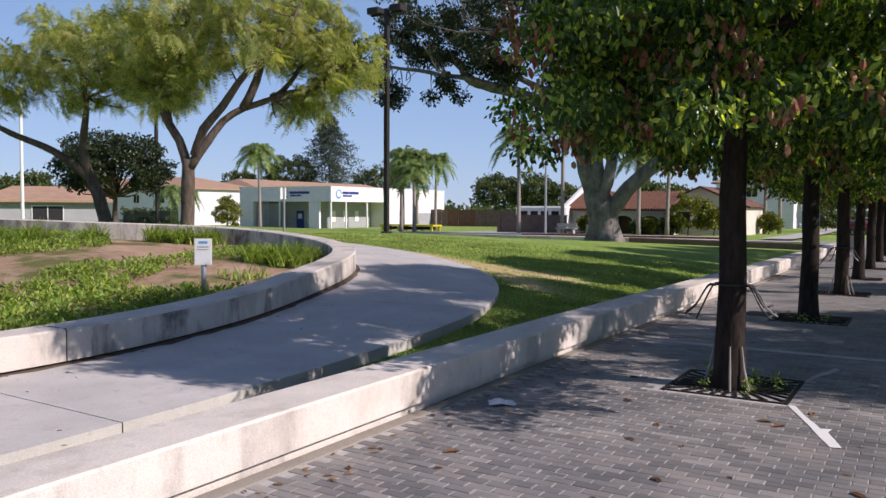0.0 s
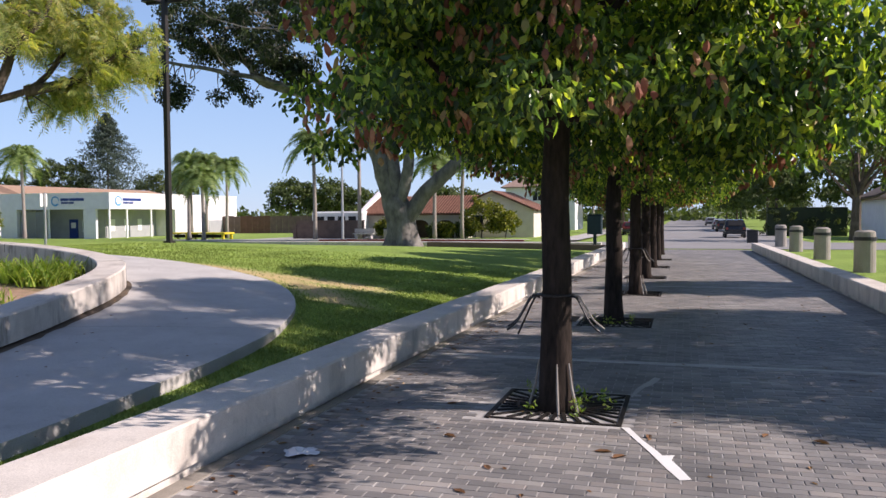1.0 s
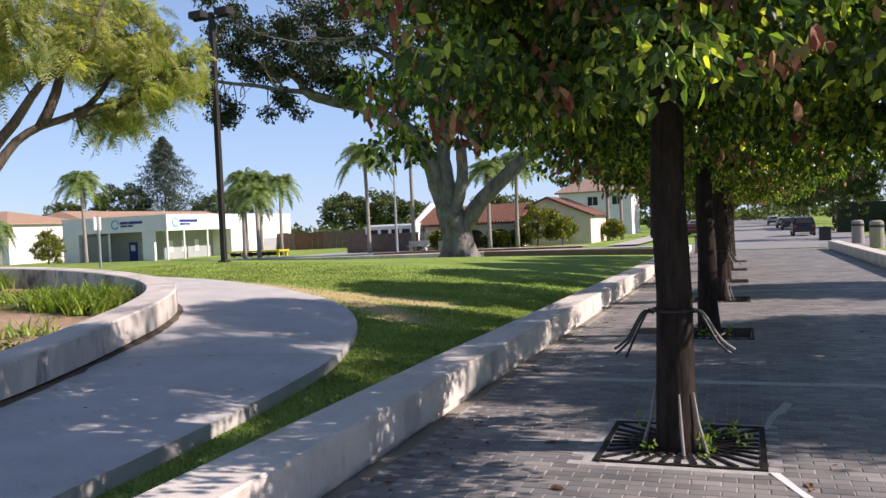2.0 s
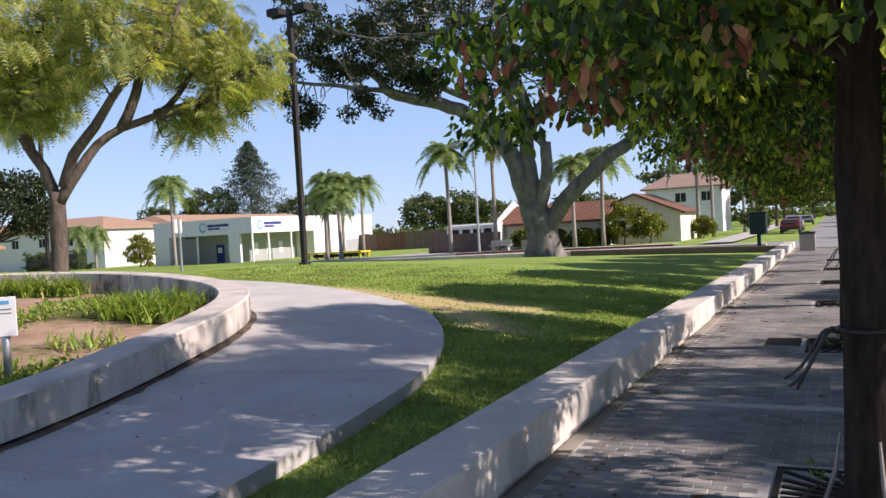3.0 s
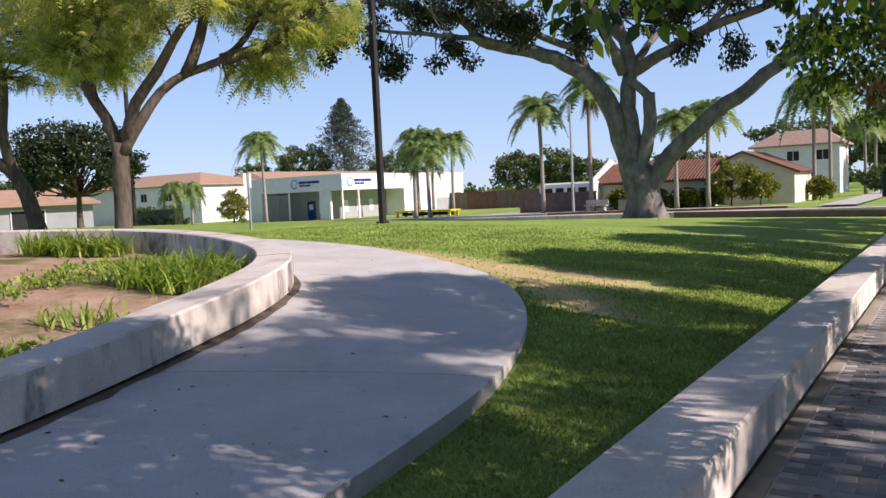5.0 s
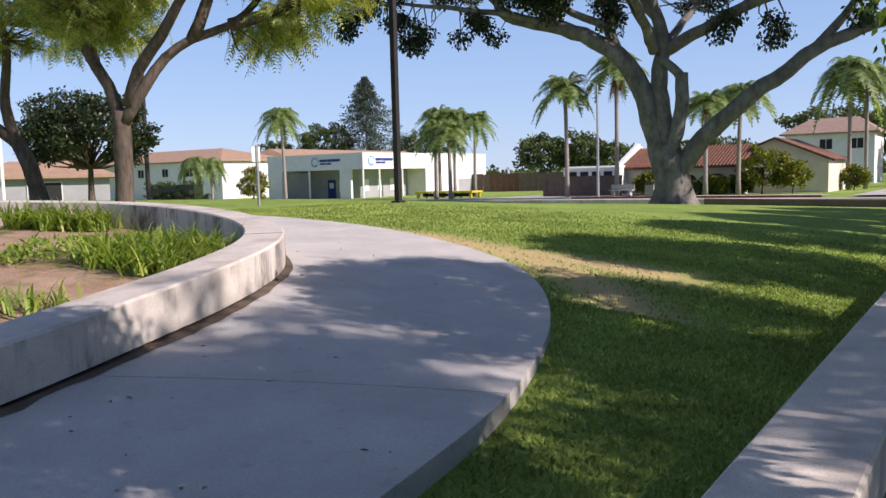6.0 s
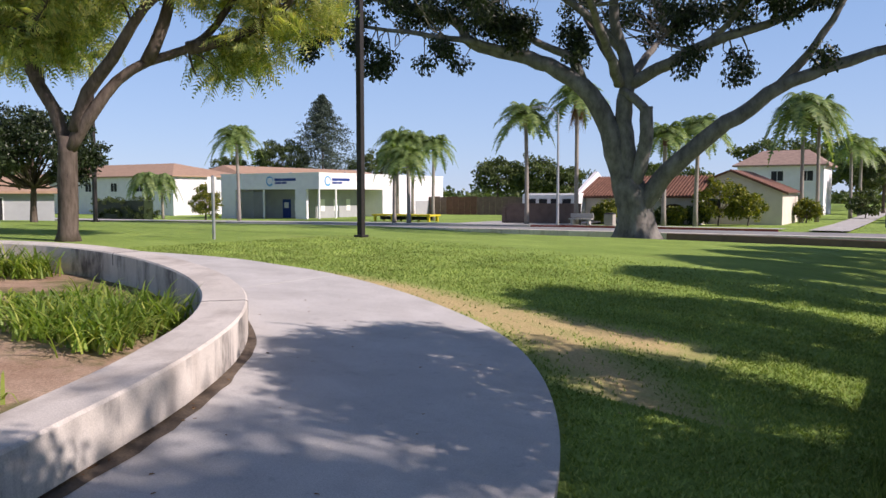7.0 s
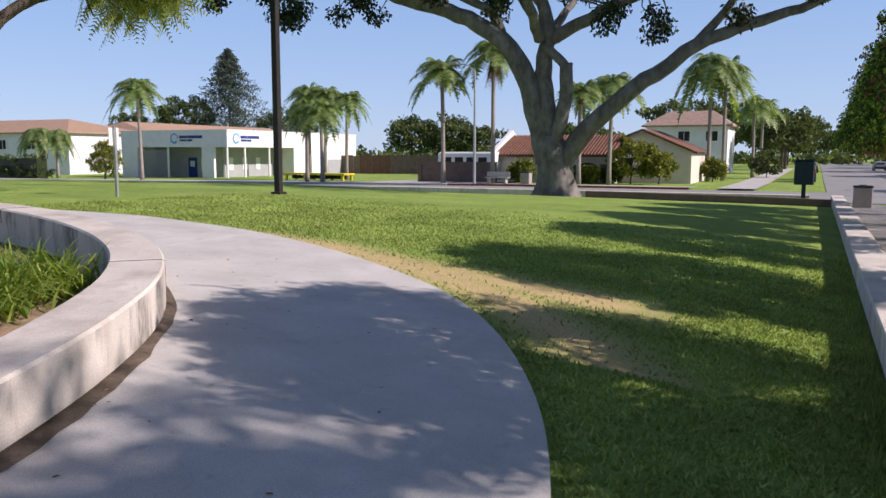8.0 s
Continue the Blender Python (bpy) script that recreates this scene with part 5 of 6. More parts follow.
# ---- cars on the far street ----
def car(at, turn, paint, label, tall=0.0):
    ob = thing("car", at, label, "car", "cars parked along the street", turn=turn)
    prof = [(-2.2, 0.35), (-2.25, 0.75), (-2.1, 0.95 + tall * 0.5), (-1.75, 1.35 + tall), (0.2, 1.42 + tall), (0.95, 1.0 + tall * 0.3), (2.1, 0.85 + tall * 0.3), (2.25, 0.6), (2.2, 0.35)]
    v, f = [], []
    n = len(prof)
    for y, s in ((-0.88, 1.0), (0.88, 1.0)):
        for x, z in prof:
            v.append((x, y * (0.82 if z > 1.1 else 1.0), z))
    f.append(tuple(range(n)))
    f.append(tuple(range(2 * n - 1, n - 1, -1)))
    for i in range(n):
        j = (i + 1) % n
        f.append((i, n + i, n + j, j))
    body = part("body", Build().add(v, f), paint, ob)
    glass = Build()
    for s in (-1, 1):
        y = s * 0.885
        glass.add([(-1.55, y * 0.84, 1.28 + tall), (0.1, y * 0.84, 1.33 + tall), (0.75, y * 0.99, 1.02 + tall * 0.3), (-1.85, y * 0.99, 1.02 + tall * 0.4)], [(0, 1, 2, 3)])
    glass.add([(-2.14, -0.62, 1.0 + tall * 0.5), (-2.14, 0.62, 1.0 + tall * 0.5), (-1.82, 0.58, 1.32 + tall), (-1.82, -0.58, 1.32 + tall)], [(0, 1, 2, 3)])
    part("glass", glass, M_DARK, ob)
    part("bumper", Build().box(-2.36, -0.85, 0.35, -2.2, 0.85, 0.62, c=0.03), M_BLACK, ob)
    for s in (-1, 1):
        part("tail_lamp", Build().box(-2.29, s * 0.72 - 0.1, 0.75, -2.2, s * 0.72 + 0.1, 0.95), M_REDKERB, ob)
    for x in (-1.4, 1.4):
        for y in (-0.92, 0.70):
            w = part("wheel", Build().tube([(x, y, 0.33), (x, y + 0.22, 0.33)], [0.33, 0.33], 14), M_BLACK, ob)
            part("rim", Build().tube([(x, y - 0.01, 0.33), (x, y + 0.23, 0.33)], [0.19, 0.19], 10), M_STEEL, w)
    return ob


P_DARK = plain("dark car paint", (0.02, 0.022, 0.028), 0.1, 2, 0.25, 0.0, 0, 0.6)
P_RED = plain("red car paint", (0.16, 0.02, 0.025), 0.1, 2, 0.25, 0.0, 0, 0.6)
P_SILVER = plain("silver car paint", (0.42, 0.43, 0.45), 0.1, 2, 0.3, 0.4, 0, 0.6)
car((5.6, 79.5, ground_z(5, 79)), 90, P_DARK, "dark grey estate car parked along the far street", 0.25)
car((5.8, 104.0, ground_z(5, 104)), 90, P_DARK, "dark car parked along the far street")
car((5.8, 118.0, ground_z(5, 118)), 90, P_SILVER, "silver car parked along the far street")
car((-4.2, 89.5, ground_z(-4, 89)), 90, P_RED, "dark red car parked along the far street")
car((-4.2, 97.0, ground_z(-4, 97)), 90, P_SILVER, "silver car parked along the far street", 0.25)
car((-4.0, 130.0, ground_z(-4, 130)), 90, P_SILVER, "silver car parked along the far street")
car((5.6, 150.0, ground_z(5, 150)), 90, P_SILVER, "pale car parked far along the street")


# ---- poles, posts and street furniture ----
def light_pole(at, h, label, head=True):
    ob = thing("light_pole", at, label, "light pole")
    part("pole", Build().box(-0.09, -0.09, 0.0, 0.09, 0.09, h, c=0.012), M_POLE, ob)
    part("base_plate", Build().box(-0.16, -0.16, -0.03, 0.16, 0.16, 0.04, c=0.01), M_POLE, ob)
    if head:
        part("arm", Build().box(-0.75, -0.04, h - 0.25, 0.75, 0.04, h - 0.17), M_POLE, ob)
        for s in (-1, 1):
            part("lamp_head", Build().box(s * 0.55 - 0.28, -0.25, h - 0.17, s * 0.55 + 0.28, 0.25, h + 0.08, c=0.03), M_POLE, ob)
    return ob


light_pole((-16.96, 26.33, ground_z(-16.96, 26.33)), 8.95, "tall dark square light pole standing in the lawn")
light_pole((-39.7, 33.5, ground_z(-39.7, 33.5)), 8.6, "dark light pole beyond the lawn")


def round_post(name, at, h, r, mat, label, cat):
    ob = thing(name, at, label, cat)
    part("post", Build().tube([(0, 0, -0.1), (0, 0, h)], [r, r * 0.9], 10), mat, ob, smooth=False)
    part("cap", Build().tube([(0, 0, h), (0, 0, h + r)], [r * 1.2, r * 0.3], 10), mat, ob)
    return ob


for x, y, h in ((-49.6, 30.7, 9.0), (-52.5, 29.0, 8.5)):
    round_post("flagpole", (x, y, ground_z(x, y)), h, 0.11, M_WHITE, "slim white flagpole beyond the lawn", "flagpole")


def cobra_lamp(at, h, arm, label):
    ob = thing("street_lamp", at, label, "street lamp")
    part("pole", Build().tube([(0, 0, 0), (0, 0, h * 0.6), (0, 0, h)], [0.12, 0.09, 0.07], 8), M_STEEL, ob)
    part("arm", Build().tube([(0, 0, h - 0.05), (arm * 0.4, -0.1, h + 0.45), (arm, -0.2, h + 0.6)], [0.05, 0.045, 0.04], 6), M_STEEL, ob)
    part("lamp_head", Build().box(arm - 0.45, -0.34, h + 0.5, arm + 0.25, -0.06, h + 0.66, c=0.04), M_STEEL, ob)


cobra_lamp((-26.9, 64.3, ground_z(-26.9, 64.3)), 8.6, -1.6, "grey cobra-head street lamp beside the cross street")


def sign_post():
    """The thin steel post on the lawn, its plate seen edge on."""
    ob = thing("sign_post", (-18.6, 22.1, ground_z(-18.6, 22.1)), "galvanised post with a small sign on the lawn", "sign post")
    part("post", Build().box(-0.03, -0.03, -0.1, 0.03, 0.03, 1.65), M_STEEL, ob)
    part("plate", Build().box(-0.045, -0.15, 1.2, -0.033, 0.15, 1.62), M_WHITE, ob)


sign_post()


def bed_sign():
    """The small white notice on a steel post in the planting bed."""
    x, y = -8.05, 8.75
    ob = thing("notice_sign", (x, y, ground_z(x, y) + 0.1), "small white notice on a grey post in the bed", "sign", turn=38)
    part("post", Build().tube([(0, 0, -0.2), (0, 0, 0.8)], [0.042, 0.042], 12), M_STEEL, ob, smooth=True)
    p = part("plate", Build().box(-0.135, -0.055, 0.46, 0.135, -0.043, 0.88, c=0.004), M_WHITE, ob)
    for z0, z1, w in ((0.80, 0.84, 0.07), (0.74, 0.755, 0.09), (0.70, 0.712, 0.09)):
        part("print_bar", Build().box(-w, -0.058, z0, w, -0.0555, z1), M_CYAN if z0 > 0.79 else M_STEEL, p)


bed_sign()


def drop_box():
    """The dark green box on a post at the lawn's far corner."""
    ob = thing("drop_box", (-3.75, 48.0, ground_z(-3.75, 46.5)), "dark green metal box on a post by the wall corner", "box")
    part("post", Build().box(-0.09, -0.09, -0.35, 0.09, 0.09, 0.95), M_GREENBOX, ob)
    part("body", Build().box(-0.42, -0.3, 0.85, 0.42, 0.3, 1.95, c=0.05), M_GREENBOX, ob)
    part("roof", Build().box(-0.46, -0.34, 1.95, 0.46, 0.34, 2.0), M_GREENBOX, ob)


drop_box()


def litter_bin(at, label, mat=M_WEATHER):
    ob = thing("litter_bin", at, label, "bin", "litter bins")
    part("body", Build().box(-0.36, -0.36, 0, 0.36, 0.36, 0.85, c=0.03), mat, ob)
    part("lid", Build().box(-0.38, -0.38, 0.85, 0.38, 0.38, 0.93, c=0.03), M_BLACK, ob, "black lid")
    part("mouth", Build().tube([(0, 0, 0.93), (0, 0, 0.96)], [0.16, 0.15], 12), M_DARK, ob)


litter_bin((-1.4, 46.6, ground_z(0, 46.6)), "square exposed-aggregate litter bin with black lid")
litter_bin((5.9, 62.5, ground_z(0, 62.5)), "dark square litter bin by the street corner", M_BLACK)
litter_bin((-23.4, 66.2, ground_z(-23.4, 66.2) + 0.12), "pale concrete litter bin beside a bench")


def bench(at):
    ob = thing("bench", at, "pale concrete bench on the far sidewalk", "bench")
    part("seat", Build().box(-0.95, -0.25, 0.42, 0.95, 0.25, 0.5, c=0.01), M_SIDEWALK, ob)
    part("backrest", Build().box(-0.95, 0.22, 0.55, 0.95, 0.29, 0.9, c=0.01), M_SIDEWALK, ob)
    for x in (-0.7, 0.7):
        part("leg", Build().box(x - 0.07, -0.22, 0, x + 0.07, 0.22, 0.42), M_SIDEWALK, ob)
        part("back_post", Build().box(x - 0.04, 0.2, 0.5, x + 0.04, 0.215, 0.9), M_SIDEWALK, ob)


bench((-25.8, 66.3, ground_z(-25.8, 66.3) + 0.11))


def yellow_table(at):
    ob = thing("loading_ramp", at, "low yellow-painted steel platform before the office", "platform")
    part("deck", Build().box(-3.6, -1.0, 0.55, 3.6, 1.0, 0.72, c=0.02), M_YELLOW, ob)
    for x in (-3.3, -1.1, 1.1, 3.3):
        for y in (-0.8, 0.8):
            part("leg", Build().box(x - 0.12, y - 0.1, 0, x + 0.12, y + 0.1, 0.55), M_YELLOW, ob)
    part("bracing", Build().box(-3.2, -0.05, 0.15, 3.2, 0.05, 0.5), M_DARK, ob)


yellow_table((-48.5, 75.5, ground_z(-48.5, 75.5)))


def bollard():
    ob = thing("bollard", (0, 0, 0), "thick round concrete bollard with a dark band", "bollard", "bollards behind the opposite wall")
    part("shaft", Build().tube([(0, 0, -0.1), (0, 0, 1.02)], [0.34, 0.33], 20), M_WEATHER, ob, smooth=False)
    part("band", Build().tube([(0, 0, 1.02), (0, 0, 1.14)], [0.36, 0.36], 20), M_BLACK, ob, "dark metal band")
    part("cap", Build().tube([(0, 0, 1.14), (0, 0, 1.30), (0, 0, 1.36)], [0.33, 0.32, 0.2], 20), M_WEATHER, ob)
    return ob


b0 = bollard()
b0.matrix_basis = pose(6.95, 30.3, ground_z(6, 30.3))
for y in (22.0, 38.9, 47.4, 54.5):
    copy_thing(b0, pose(6.95, y, ground_z(6, y)))


# ---- street details ----
def tree_grate(y):
    """A square cast-iron grate in two halves with radial slots, in a steel frame."""
    z = ground_z(0, y)
    ob = thing("tree_grate", (TREE_X + 0.04, y + 0.12, z), "rusty cast-iron tree grate set in brick paving", "tree grate", "tree grates")
    h = 0.61
    fr = Build()
    for a in ((-h, -h, h, -h + 0.04), (-h, h - 0.04, h, h), (-h, -h + 0.04, -h + 0.04, h - 0.04), (h - 0.04, -h + 0.04, h, h - 0.04)):
        fr.box(a[0], a[1], -0.02, a[2], a[3], 0.007)
    part("frame", fr, M_IRON, ob)
    part("pit", Build().box(-h + 0.04, -h + 0.04, -0.02, h - 0.04, h - 0.04, -0.007), M_GROOVE, ob, "dark soil under the grate")
    for half in (0, 1):
        b = Build()
        for i in range(15):
            a = math.pi * (i + 0.5) / 15 + math.pi * half
            c, s = math.cos(a), math.sin(a)
            r1 = min(0.555 / max(abs(c), 1e-3), 0.555 / max(abs(s), 1e-3))
            b.box(0.22, -0.017, -0.006, r1, 0.017, 0.010, Matrix.Rotation(a, 4, 'Z'))
        for r in (0.22, 0.40):
            for i in range(10):
                a0 = math.pi * i / 10 + math.pi * half
                a1 = math.pi * (i + 1) / 10 + math.pi * half
                vs = [((r + d) * math.cos(a), (r + d) * math.sin(a), 0.011) for a, d in ((a0, 0), (a1, 0), (a1, 0.03), (a0, 0.03))]
                b.add(vs, [(0, 1, 2, 3)])
        part("half", b, M_IRON, ob)
    return ob


g0 = tree_grate(8.48)
for y in (14.85, 20.3, 25.7, 31.1, 36.6):
    copy_thing(g0, pose(TREE_X + 0.04, y + 0.12, ground_z(0, y)))


def tree_guard(y):
    """Pale stakes at the trunk's foot and bent steel arms that hang from a strap."""
    ob = thing("tree_guard", (TREE_X, y, ground_z(0, y)), "bent steel guard arms strapped round a dark trunk", "tree guard", "tree guards")
    for a in (-75, -30, 165):
        c, s = math.cos(radians(a)), math.sin(radians(a))
        part("stake", Build().tube([(0.27 * c, 0.27 * s, 0.0), (0.20 * c, 0.20 * s, 0.22), (0.165 * c, 0.165 * s, 0.45)], [0.014, 0.014, 0.008], 6), M_WEATHER, ob)
    for a in (-20, 10, 35, 150, 175, 205):
        c, s = math.cos(radians(a)), math.sin(radians(a))
        pts = spline([(0.145 * c, 0.145 * s, 1.06), (0.21 * c, 0.21 * s, 1.07), (0.26 * c, 0.26 * s, 1.01), (0.36 * c, 0.36 * s, 0.84), (0.46 * c, 0.46 * s, 0.66 + 0.1 * (a % 3))], 0.06)
        part("arm", Build().tube(pts, [0.010] * len(pts), 6), M_WEATHER if a == 10 else M_BLACK, ob, smooth=True)
    ring = [(0.152 * math.cos(t), 0.152 * math.sin(t), 1.08) for t in np.linspace(0, 2 * math.pi, 17)]
    part("strap", Build().tube(ring, [0.013] * 17, 6, cap=False), M_BLACK, ob)
    return ob


s0 = tree_guard(8.48)
for y in (20.3,):
    copy_thing(s0, pose(TREE_X + 0.05, y, ground_z(0, y), 0, 0, 35))


def patch(name, pts, mat, label, cat, z=0.004):
    b = Build().add([(x, y, ground_z(0, y) + z) for x, y in pts], [tuple(range(len(pts)))])
    return tagged(part(name, b, mat), label, cat, kind="structure")


patch("paint_mark", [(0.74, 7.96), (0.81, 7.96), (0.93, 7.62), (1.06, 7.33), (1.10, 7.22), (1.19, 7.25), (1.17, 7.12), (1.24, 6.92), (1.31, 6.70), (1.23, 6.67), (1.12, 6.95), (1.0, 7.29), (0.88, 7.60)][::-1], M_WHITE, "ragged white paint stroke on brick paving", "paint mark")
patch("paint_mark", [(0.745, 9.20), (0.76, 9.10), (0.86, 9.62), (0.93, 9.75), (1.01, 10.12), (0.94, 10.18), (0.86, 9.85), (0.78, 9.55)], M_SIDEWALK, "faded white paint stroke on brick paving", "paint mark")
band = Build().box(WALL_X1 + 0.12, 11.05, -0.05, STREET_X1, 11.17, ground_z(0, 11.1) + 0.003)
tagged(part("paving_band", band, M_SIDEWALK), "narrow pale concrete band across the paving", "paving band", kind="structure")
for y in (22.6, 33.9):
    tagged(part("paving_band", Build().box(WALL_X1 + 0.12, y, -0.3, STREET_X1, y + 0.12, ground_z(0, y) + 0.003), M_SIDEWALK), "narrow pale concrete band across the paving", "paving band", kind="structure")
tagged(part("drain_cover", Build().box(-1.0, 14.9, -0.1, -0.55, 15.6, ground_z(0, 15) + 0.004), M_IRON), "dark rectangular drain cover in the paving", "drain cover", kind="structure")


def crumpled_paper():
    rng = np.random.default_rng(4)
    ob = thing("paper_scrap", (-1.57, 6.53, 0.0), "crumpled white paper scrap lying on the bricks", "litter", turn=30)
    v, n = [], 7
    for j in range(n):
        for i in range(n):
            r = rng.random()
            v.append(((i - 3) * 0.042 + rng.normal(0, 0.012), (j - 3) * 0.03 + rng.normal(0, 0.01), 0.012 + 0.055 * r * math.exp(-((i - 3) ** 2 + (j - 3) ** 2) / 9)))
    f = [(j * n + i, j * n + i + 1, (j + 1) * n + i + 1, (j + 1) * n + i) for j in range(n - 1) for i in range(n - 1)]
    part("sheet", Build().add(v, f), M_PAPER, ob)


crumpled_paper()


def curled_leaf(b, x, y, z, s, a, rng):
    pts = [(-1, 0, 0.05), (-0.3, 0.42, 0.22), (0.5, 0.33, 0.2), (1, 0, 0.06), (0.5, -0.33, 0.25), (-0.3, -0.42, 0.2), (0, 0, 0.02)]
    c, q = math.cos(a), math.sin(a)
    k = 0.6 + 0.8 * rng.random()
    b.add([(x + s * (u * c - v * q), y + s * (u * q + v * c), z + s * w * k) for u, v, w in pts], [(6, 0, 1), (6, 1, 2), (6, 2, 3), (6, 3, 4), (6, 4, 5), (6, 5, 0)])


def fallen_leaves():
    rng = np.random.default_rng(12)
    for x, y in ((-0.17, 6.06), (-0.11, 6.59), (0.79, 7.09), (0.66, 7.2), (0.98, 7.72), (-0.6, 7.3), (1.9, 8.0), (2.3, 7.9), (0.3, 5.2), (1.5, 5.6), (-1.2, 5.0), (-0.9, 8.4)):
        b = Build()
        curled_leaf(b, 0, 0, 0, 0.055 + 0.02 * rng.random(), rng.random() * 6, rng)
        ob = part("fallen_leaf", b, M_DRYLEAF)
        ob.matrix_basis = pose(x, y, ground_z(0, y) + 0.001)
        tagged(ob, "dry curled brown leaf lying on brick paving", "leaf", "fallen leaves on the paving")
    b = Build()
    for _ in range(420):
        y = rng.uniform(2.5, 30)
        x = rng.uniform(-1.9, 4.5) if rng.random() < 0.45 else -1.95 + abs(rng.normal(0, 0.25))
        curled_leaf(b, x, y, ground_z(0, y) + 0.002, 0.022 + 0.022 * rng.random(), rng.random() * 6, rng)
    tagged(part("leaf_litter", b, M_DRYLEAF), "small dry leaves scattered over the paving", "leaf litter", kind="stuff")
    c = Build()
    for _ in range(260):
        p = at_len(PATH_L, rng.uniform(0.1, 0.75))
        q = at_len(PATH_R, rng.uniform(0.1, 0.75))
        t = rng.random() ** 3
        r = p.lerp(q, 0.02 + 0.9 * t) if rng.random() < 0.75 else q + Vector((rng.uniform(0.1, 1.2), 0, 0))
        curled_leaf(c, r.x, r.y, ground_z(r.x, r.y) + (0.052 if t < 1 else 0.0), 0.012 + 0.014 * rng.random(), rng.random() * 6, rng)
    tagged(part("leaf_litter", c, M_DRYLEAF), "small dark leaf scraps on the path", "leaf litter", kind="stuff")


fallen_leaves()


def grate_weeds():
    rng = np.random.default_rng(31)
    for y in (8.48, 14.85):
        b = Build()
        for _ in range(8):
            a, r = rng.random() * 6.28, 0.25 + 0.3 * rng.random()
            x0, y0 = TREE_X + r * math.cos(a), y + 0.08 + r * math.sin(a)
            leaf_cloud(b, [Vector((x0, y0, ground_z(0, y) + 0.06))], 16, 0.075, 0.05, rng, -0.5, 0.25, 1.0)
        ob = part("weed", b, M_LEAF_LILY)
        tagged(ob, "small green weeds growing through the tree grate", "weed", kind="stuff")


grate_weeds()


# ---- planting bed ----
def lily_clump(x, y, n, ln, seed):
    rng = np.random.default_rng(seed)
    ob = thing("lily_clump", (x, y, ground_z(x, y) + 0.05), "clump of green strap-leaved lilies in bare soil", "plant", "lily clumps in the bed")
    b = Build()
    for _ in range(int(n * 2.8)):
        a = rng.random() * 6.283
        l = ln * (0.9 + 0.7 * rng.random())
        out = 0.40 + 0.70 * rng.random()
        d = Vector((math.cos(a), math.sin(a), 0))
        s = Vector((-d.y, d.x, 0)) * (0.011 + 0.007 * rng.random())
        p = Vector((rng.normal(0, 0.16), rng.normal(0, 0.16), -0.03))
        v = []
        for k in range(5):
            u = k / 4
            q = p + d * l * out * u * (0.5 + 0.5 * u) + Vector((0, 0, l * (u * (1.15 - 0.35 * out) - out * 0.55 * u * u * u)))
            w = s * (1 - 0.9 * u ** 2)
            v += [tuple(q - w), tuple(q + w)]
        b.add(v, [(2 * k, 2 * k + 1, 2 * k + 3, 2 * k + 2) for k in range(4)])
    part("strap_leaves", b, M_LEAF_LILY, ob)


LILIES = [(-9.25, 12.05, 80, 0.40), (-9.6, 12.45, 90, 0.42), (-9.95, 12.05, 80, 0.38), (-9.65, 12.95, 80, 0.42), (-10.15, 12.55, 60, 0.40), (-10.4, 12.1, 40, 0.34), (-13.9, 14.2, 70, 0.46), (-14.5, 13.9, 80, 0.48), (-15.2, 13.7, 80, 0.48),
          (-16.4, 11.0, 80, 0.55), (-15.4, 11.9, 70, 0.5), (-8.5, 10.4, 14, 0.26), (-8.9, 10.2, 12, 0.24), (-11.3, 13.3, 30, 0.32), (-17.8, 10.9, 70, 0.52)]
for i, (x, y, n, ln) in enumerate(LILIES):
    lily_clump(x, y, n, ln, 200 + i)


def bed_weeds():
    rng = np.random.default_rng(77)
    cs = []
    while len(cs) < 2000:
        x, y = rng.uniform(-19, -6.9), rng.uniform(0.0, 13.2)
        if noise.noise(Vector((x * 0.35, y * 0.35, 7.0))) + 0.4 * smooth_step(11, 5, y) < -0.02:
            continue
        k = min(range(len(CURVE_LINE)), key=lambda i: (CURVE_LINE[i].x - x) ** 2 + (CURVE_LINE[i].y - y) ** 2)
        if (CURVE_LINE[k] - Vector((x, y, 0))).length < 0.75 or y > 13.0 or (x > -10.8 and y > 10.6) or (y > CURVE_LINE[k].y and x < -9):
            continue
        cs.append(Vector((x, y, ground_z(x, y) + 0.12)))
    b = Build()
    leaf_cloud(b, cs, 26, 0.22, 0.085, rng, -0.45, 0.26, 0.45)
    tagged(part("low_weeds", b, M_LEAF_LILY), "low green weeds spreading over bare soil", "weeds", kind="stuff")


bed_weeds()


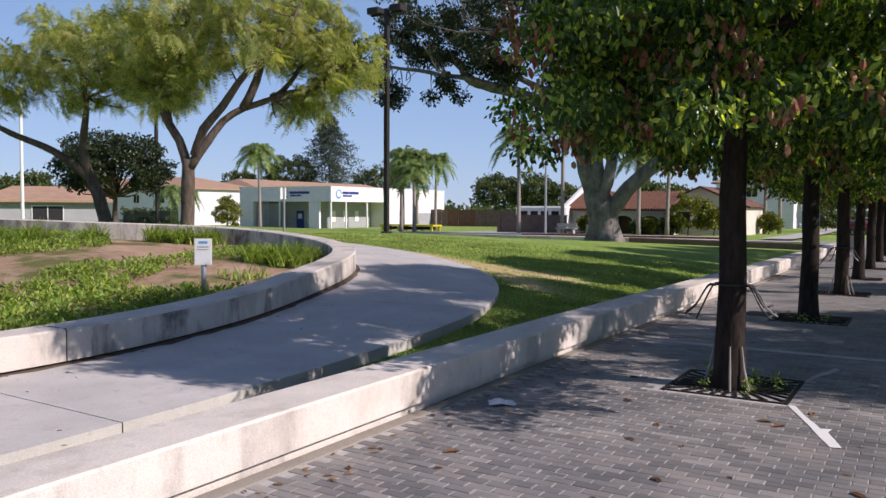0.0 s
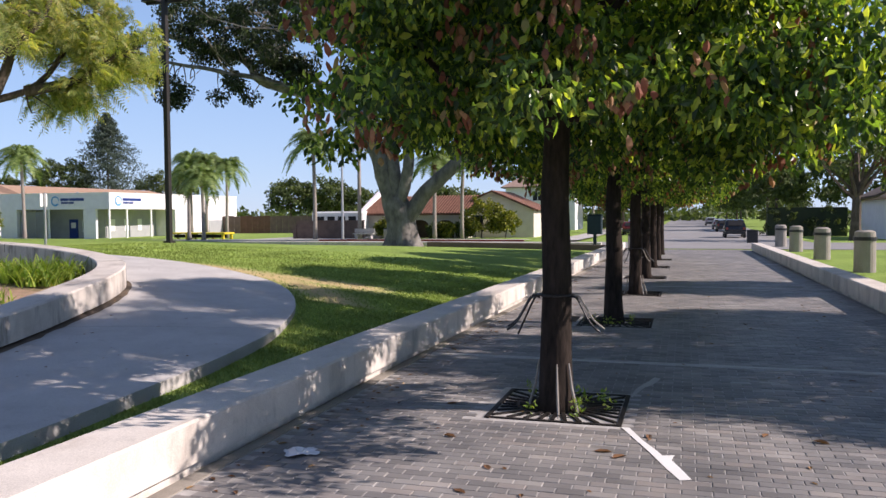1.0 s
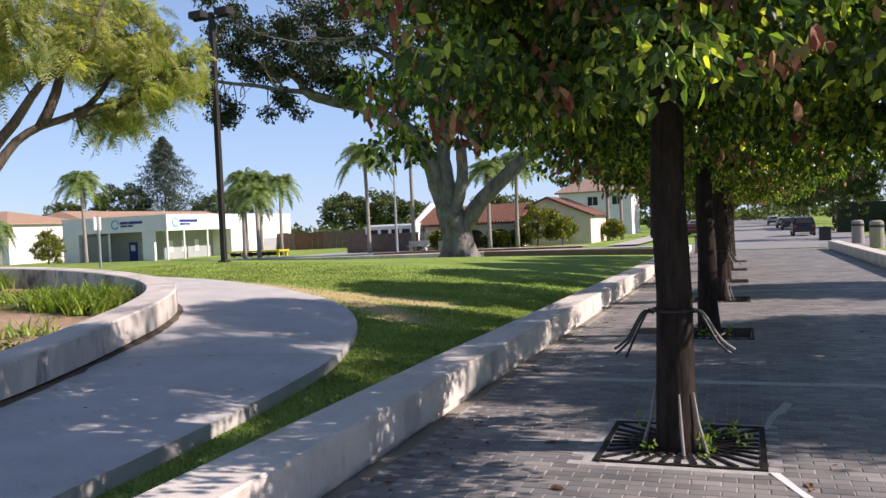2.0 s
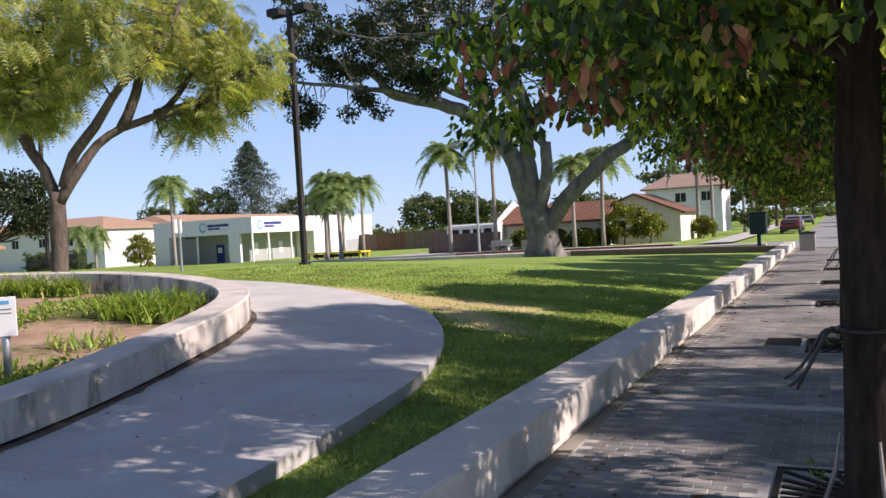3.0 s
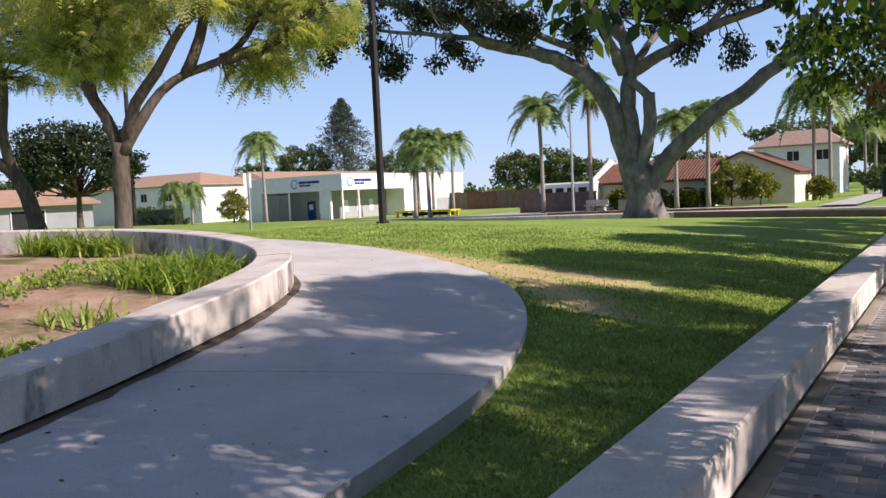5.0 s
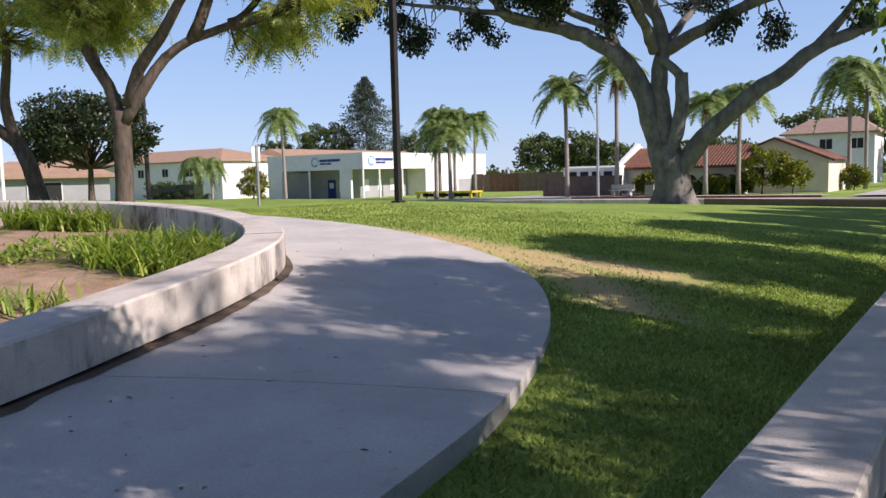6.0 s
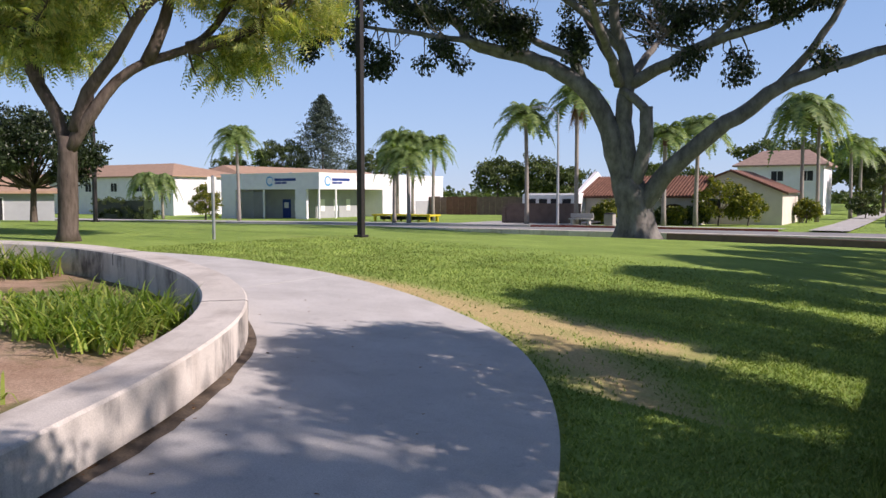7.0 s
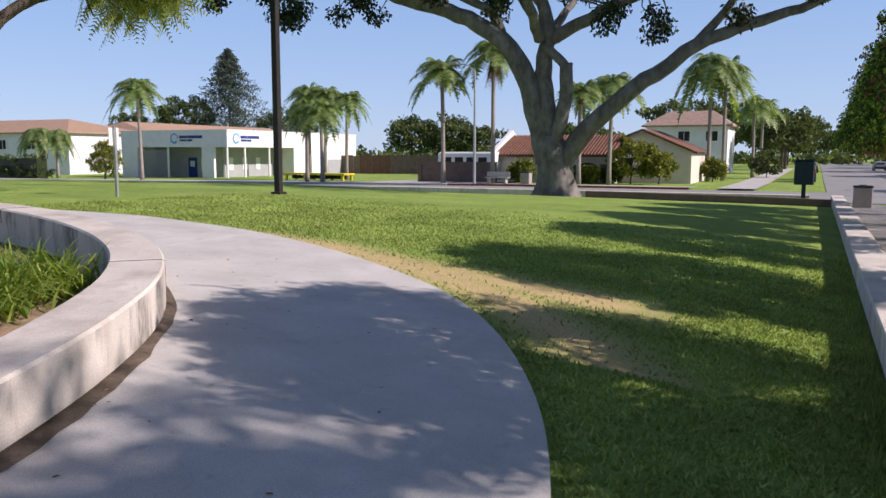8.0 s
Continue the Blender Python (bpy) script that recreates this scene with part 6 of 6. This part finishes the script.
# ---- lawn blades ----
def grass_blades():
    rng = np.random.default_rng(9)
    n = 520000
    y = -1.0 + 29.0 * rng.random(n) ** 1.25
    x = -2.63 - 15.0 * rng.random(n) ** 1.15
    poly = np.array([(p.x + 0.03, p.y + 0.03) for p in PATH_R] + [(-21, 40), (-2.6, 40), (-2.6, -8)])
    inside = np.zeros(n, bool)
    for (ax, ay), (bx, by) in zip(poly, np.roll(poly, -1, axis=0)):
        if ay == by:
            continue
        c = ((ay > y) != (by > y)) & (x < (bx - ax) * (y - ay) / (by - ay) + ax)
        inside ^= c
    rad = np.hypot(x + 11.5, y - 9.7)
    near = np.minimum(np.where(y > 14.2, np.abs(rad - 8.2), 9), np.where((x > -8.6) & (x < -4.6), np.abs(y - (16.3 - 0.1 * x)), 9))
    lush = np.clip(near / 1.1, 0.08, 1) ** 1.5
    keep = inside & (rng.random(n) < lush) & (rng.random(n) > np.clip((y - 14) / 13, 0, 1))
    x, y = x[keep], y[keep]
    m = len(x)
    z = np.array([lawn_z(a, b) for a, b in zip(x.tolist(), y.tolist())]) - 0.034
    a = rng.random(m) * 6.283
    h = 0.024 + 0.026 * rng.random(m) + np.where(np.abs(x + 2.7) < 0.12, 0.05, 0)
    w = 0.004 + 0.004 * rng.random(m) + 0.0004 * y
    lx, ly = rng.normal(0, 0.025, m), rng.normal(0, 0.025, m)
    v = np.stack([np.stack([x - w * np.cos(a), y - w * np.sin(a), z], 1), np.stack([x + w * np.cos(a), y + w * np.sin(a), z], 1), np.stack([x + lx, y + ly, z + h], 1)], 1).reshape(-1, 3)
    me = bpy.data.meshes.new("grass_blades")
    me.vertices.add(3 * m)
    me.vertices.foreach_set("co", v.ravel())
    me.loops.add(3 * m)
    me.loops.foreach_set("vertex_index", np.arange(3 * m))
    me.polygons.add(m)
    me.polygons.foreach_set("loop_start", np.arange(m) * 3)
    me.materials.append(M_GRASS_BLADE)
    me.update(calc_edges=True)
    tagged(new("grass", me), "short mown green grass blades", "grass", kind="stuff")


grass_blades()


# ---- brick paving ----
def brick_paving():
    rng = np.random.default_rng(2)
    unit = Build()
    c = 0.004
    a, d = 0.0962, 0.0462
    unit.add([(-a, -d, -0.02), (a, -d, -0.02), (a, d, -0.02), (-a, d, -0.02), (-a, -d, -c), (a, -d, -c), (a, d, -c), (-a, d, -c),
              (-a + c, -d + c, 0), (a - c, -d + c, 0), (a - c, d - c, 0), (-a + c, d - c, 0)],
             [(8, 9, 10, 11), (0, 1, 5, 4), (1, 2, 6, 5), (2, 3, 7, 6), (3, 0, 4, 7), (4, 5, 9, 8), (5, 6, 10, 9), (6, 7, 11, 10), (7, 4, 8, 11)])
    me = unit.mesh("brick", M_PAVER)
    base_v, base_f = np.array(unit.v), unit.f
    vs, fs, k = [], [], 0
    rows = int((48.8 + 6.0) / 0.1)
    for j in range(rows):
        y = -6.0 + (j + 0.5) * 0.1
        if any(b - 0.06 < y < b + 0.18 for b in (11.05, 22.6, 33.9)):
            continue
        gz = ground_z(0, y)
        for i in range(34):
            x = -1.86 + i * 0.2 + (0.1 if j % 2 else 0.0)
            if x > STREET_X1 - 0.05:
                continue
            if any(abs(x - TREE_X - 0.04) < 0.70 and abs(y - ty - 0.12) < 0.66 for ty in (8.48, 14.85, 20.3, 25.7, 31.1, 36.6)):
                continue
            dz, rz = rng.normal(0, 0.0012), rng.normal(0, 0.010)
            if 3.55 < y < 5.55 and -1.5 < x < 1.5:
                ob = new("brick", me)
                ob.parent = PAVEMENT
                ob.matrix_basis = pose(x, y, gz + dz, rng.normal(0, 0.35), rng.normal(0, 0.2), math.degrees(rz))
                continue
            p = base_v[4:] if y > 14 else base_v
            q = p.copy()
            q[:, 0] += x - p[:, 1] * rz
            q[:, 1] += y + p[:, 0] * rz
            q[:, 2] += gz + dz + p[:, 1] * rng.normal(0, 0.006)
            vs.append(q)
            if y > 14:
                fs.extend([(k + 4, k + 5, k + 6, k + 7), (k, k + 1, k + 5, k + 4), (k + 1, k + 2, k + 6, k + 5), (k + 2, k + 3, k + 7, k + 6), (k + 3, k, k + 4, k + 7)])
            else:
                fs.extend([tuple(k + t for t in f) for f in base_f])
            k += len(q)
    rest = Build()
    rest.v, rest.f, rest.n = list(map(tuple, np.concatenate(vs).tolist())), fs, k
    ob = part("brick_field", rest, M_PAVER, PAVEMENT)
    tagged(ob, kind="stuff")


brick_paving()
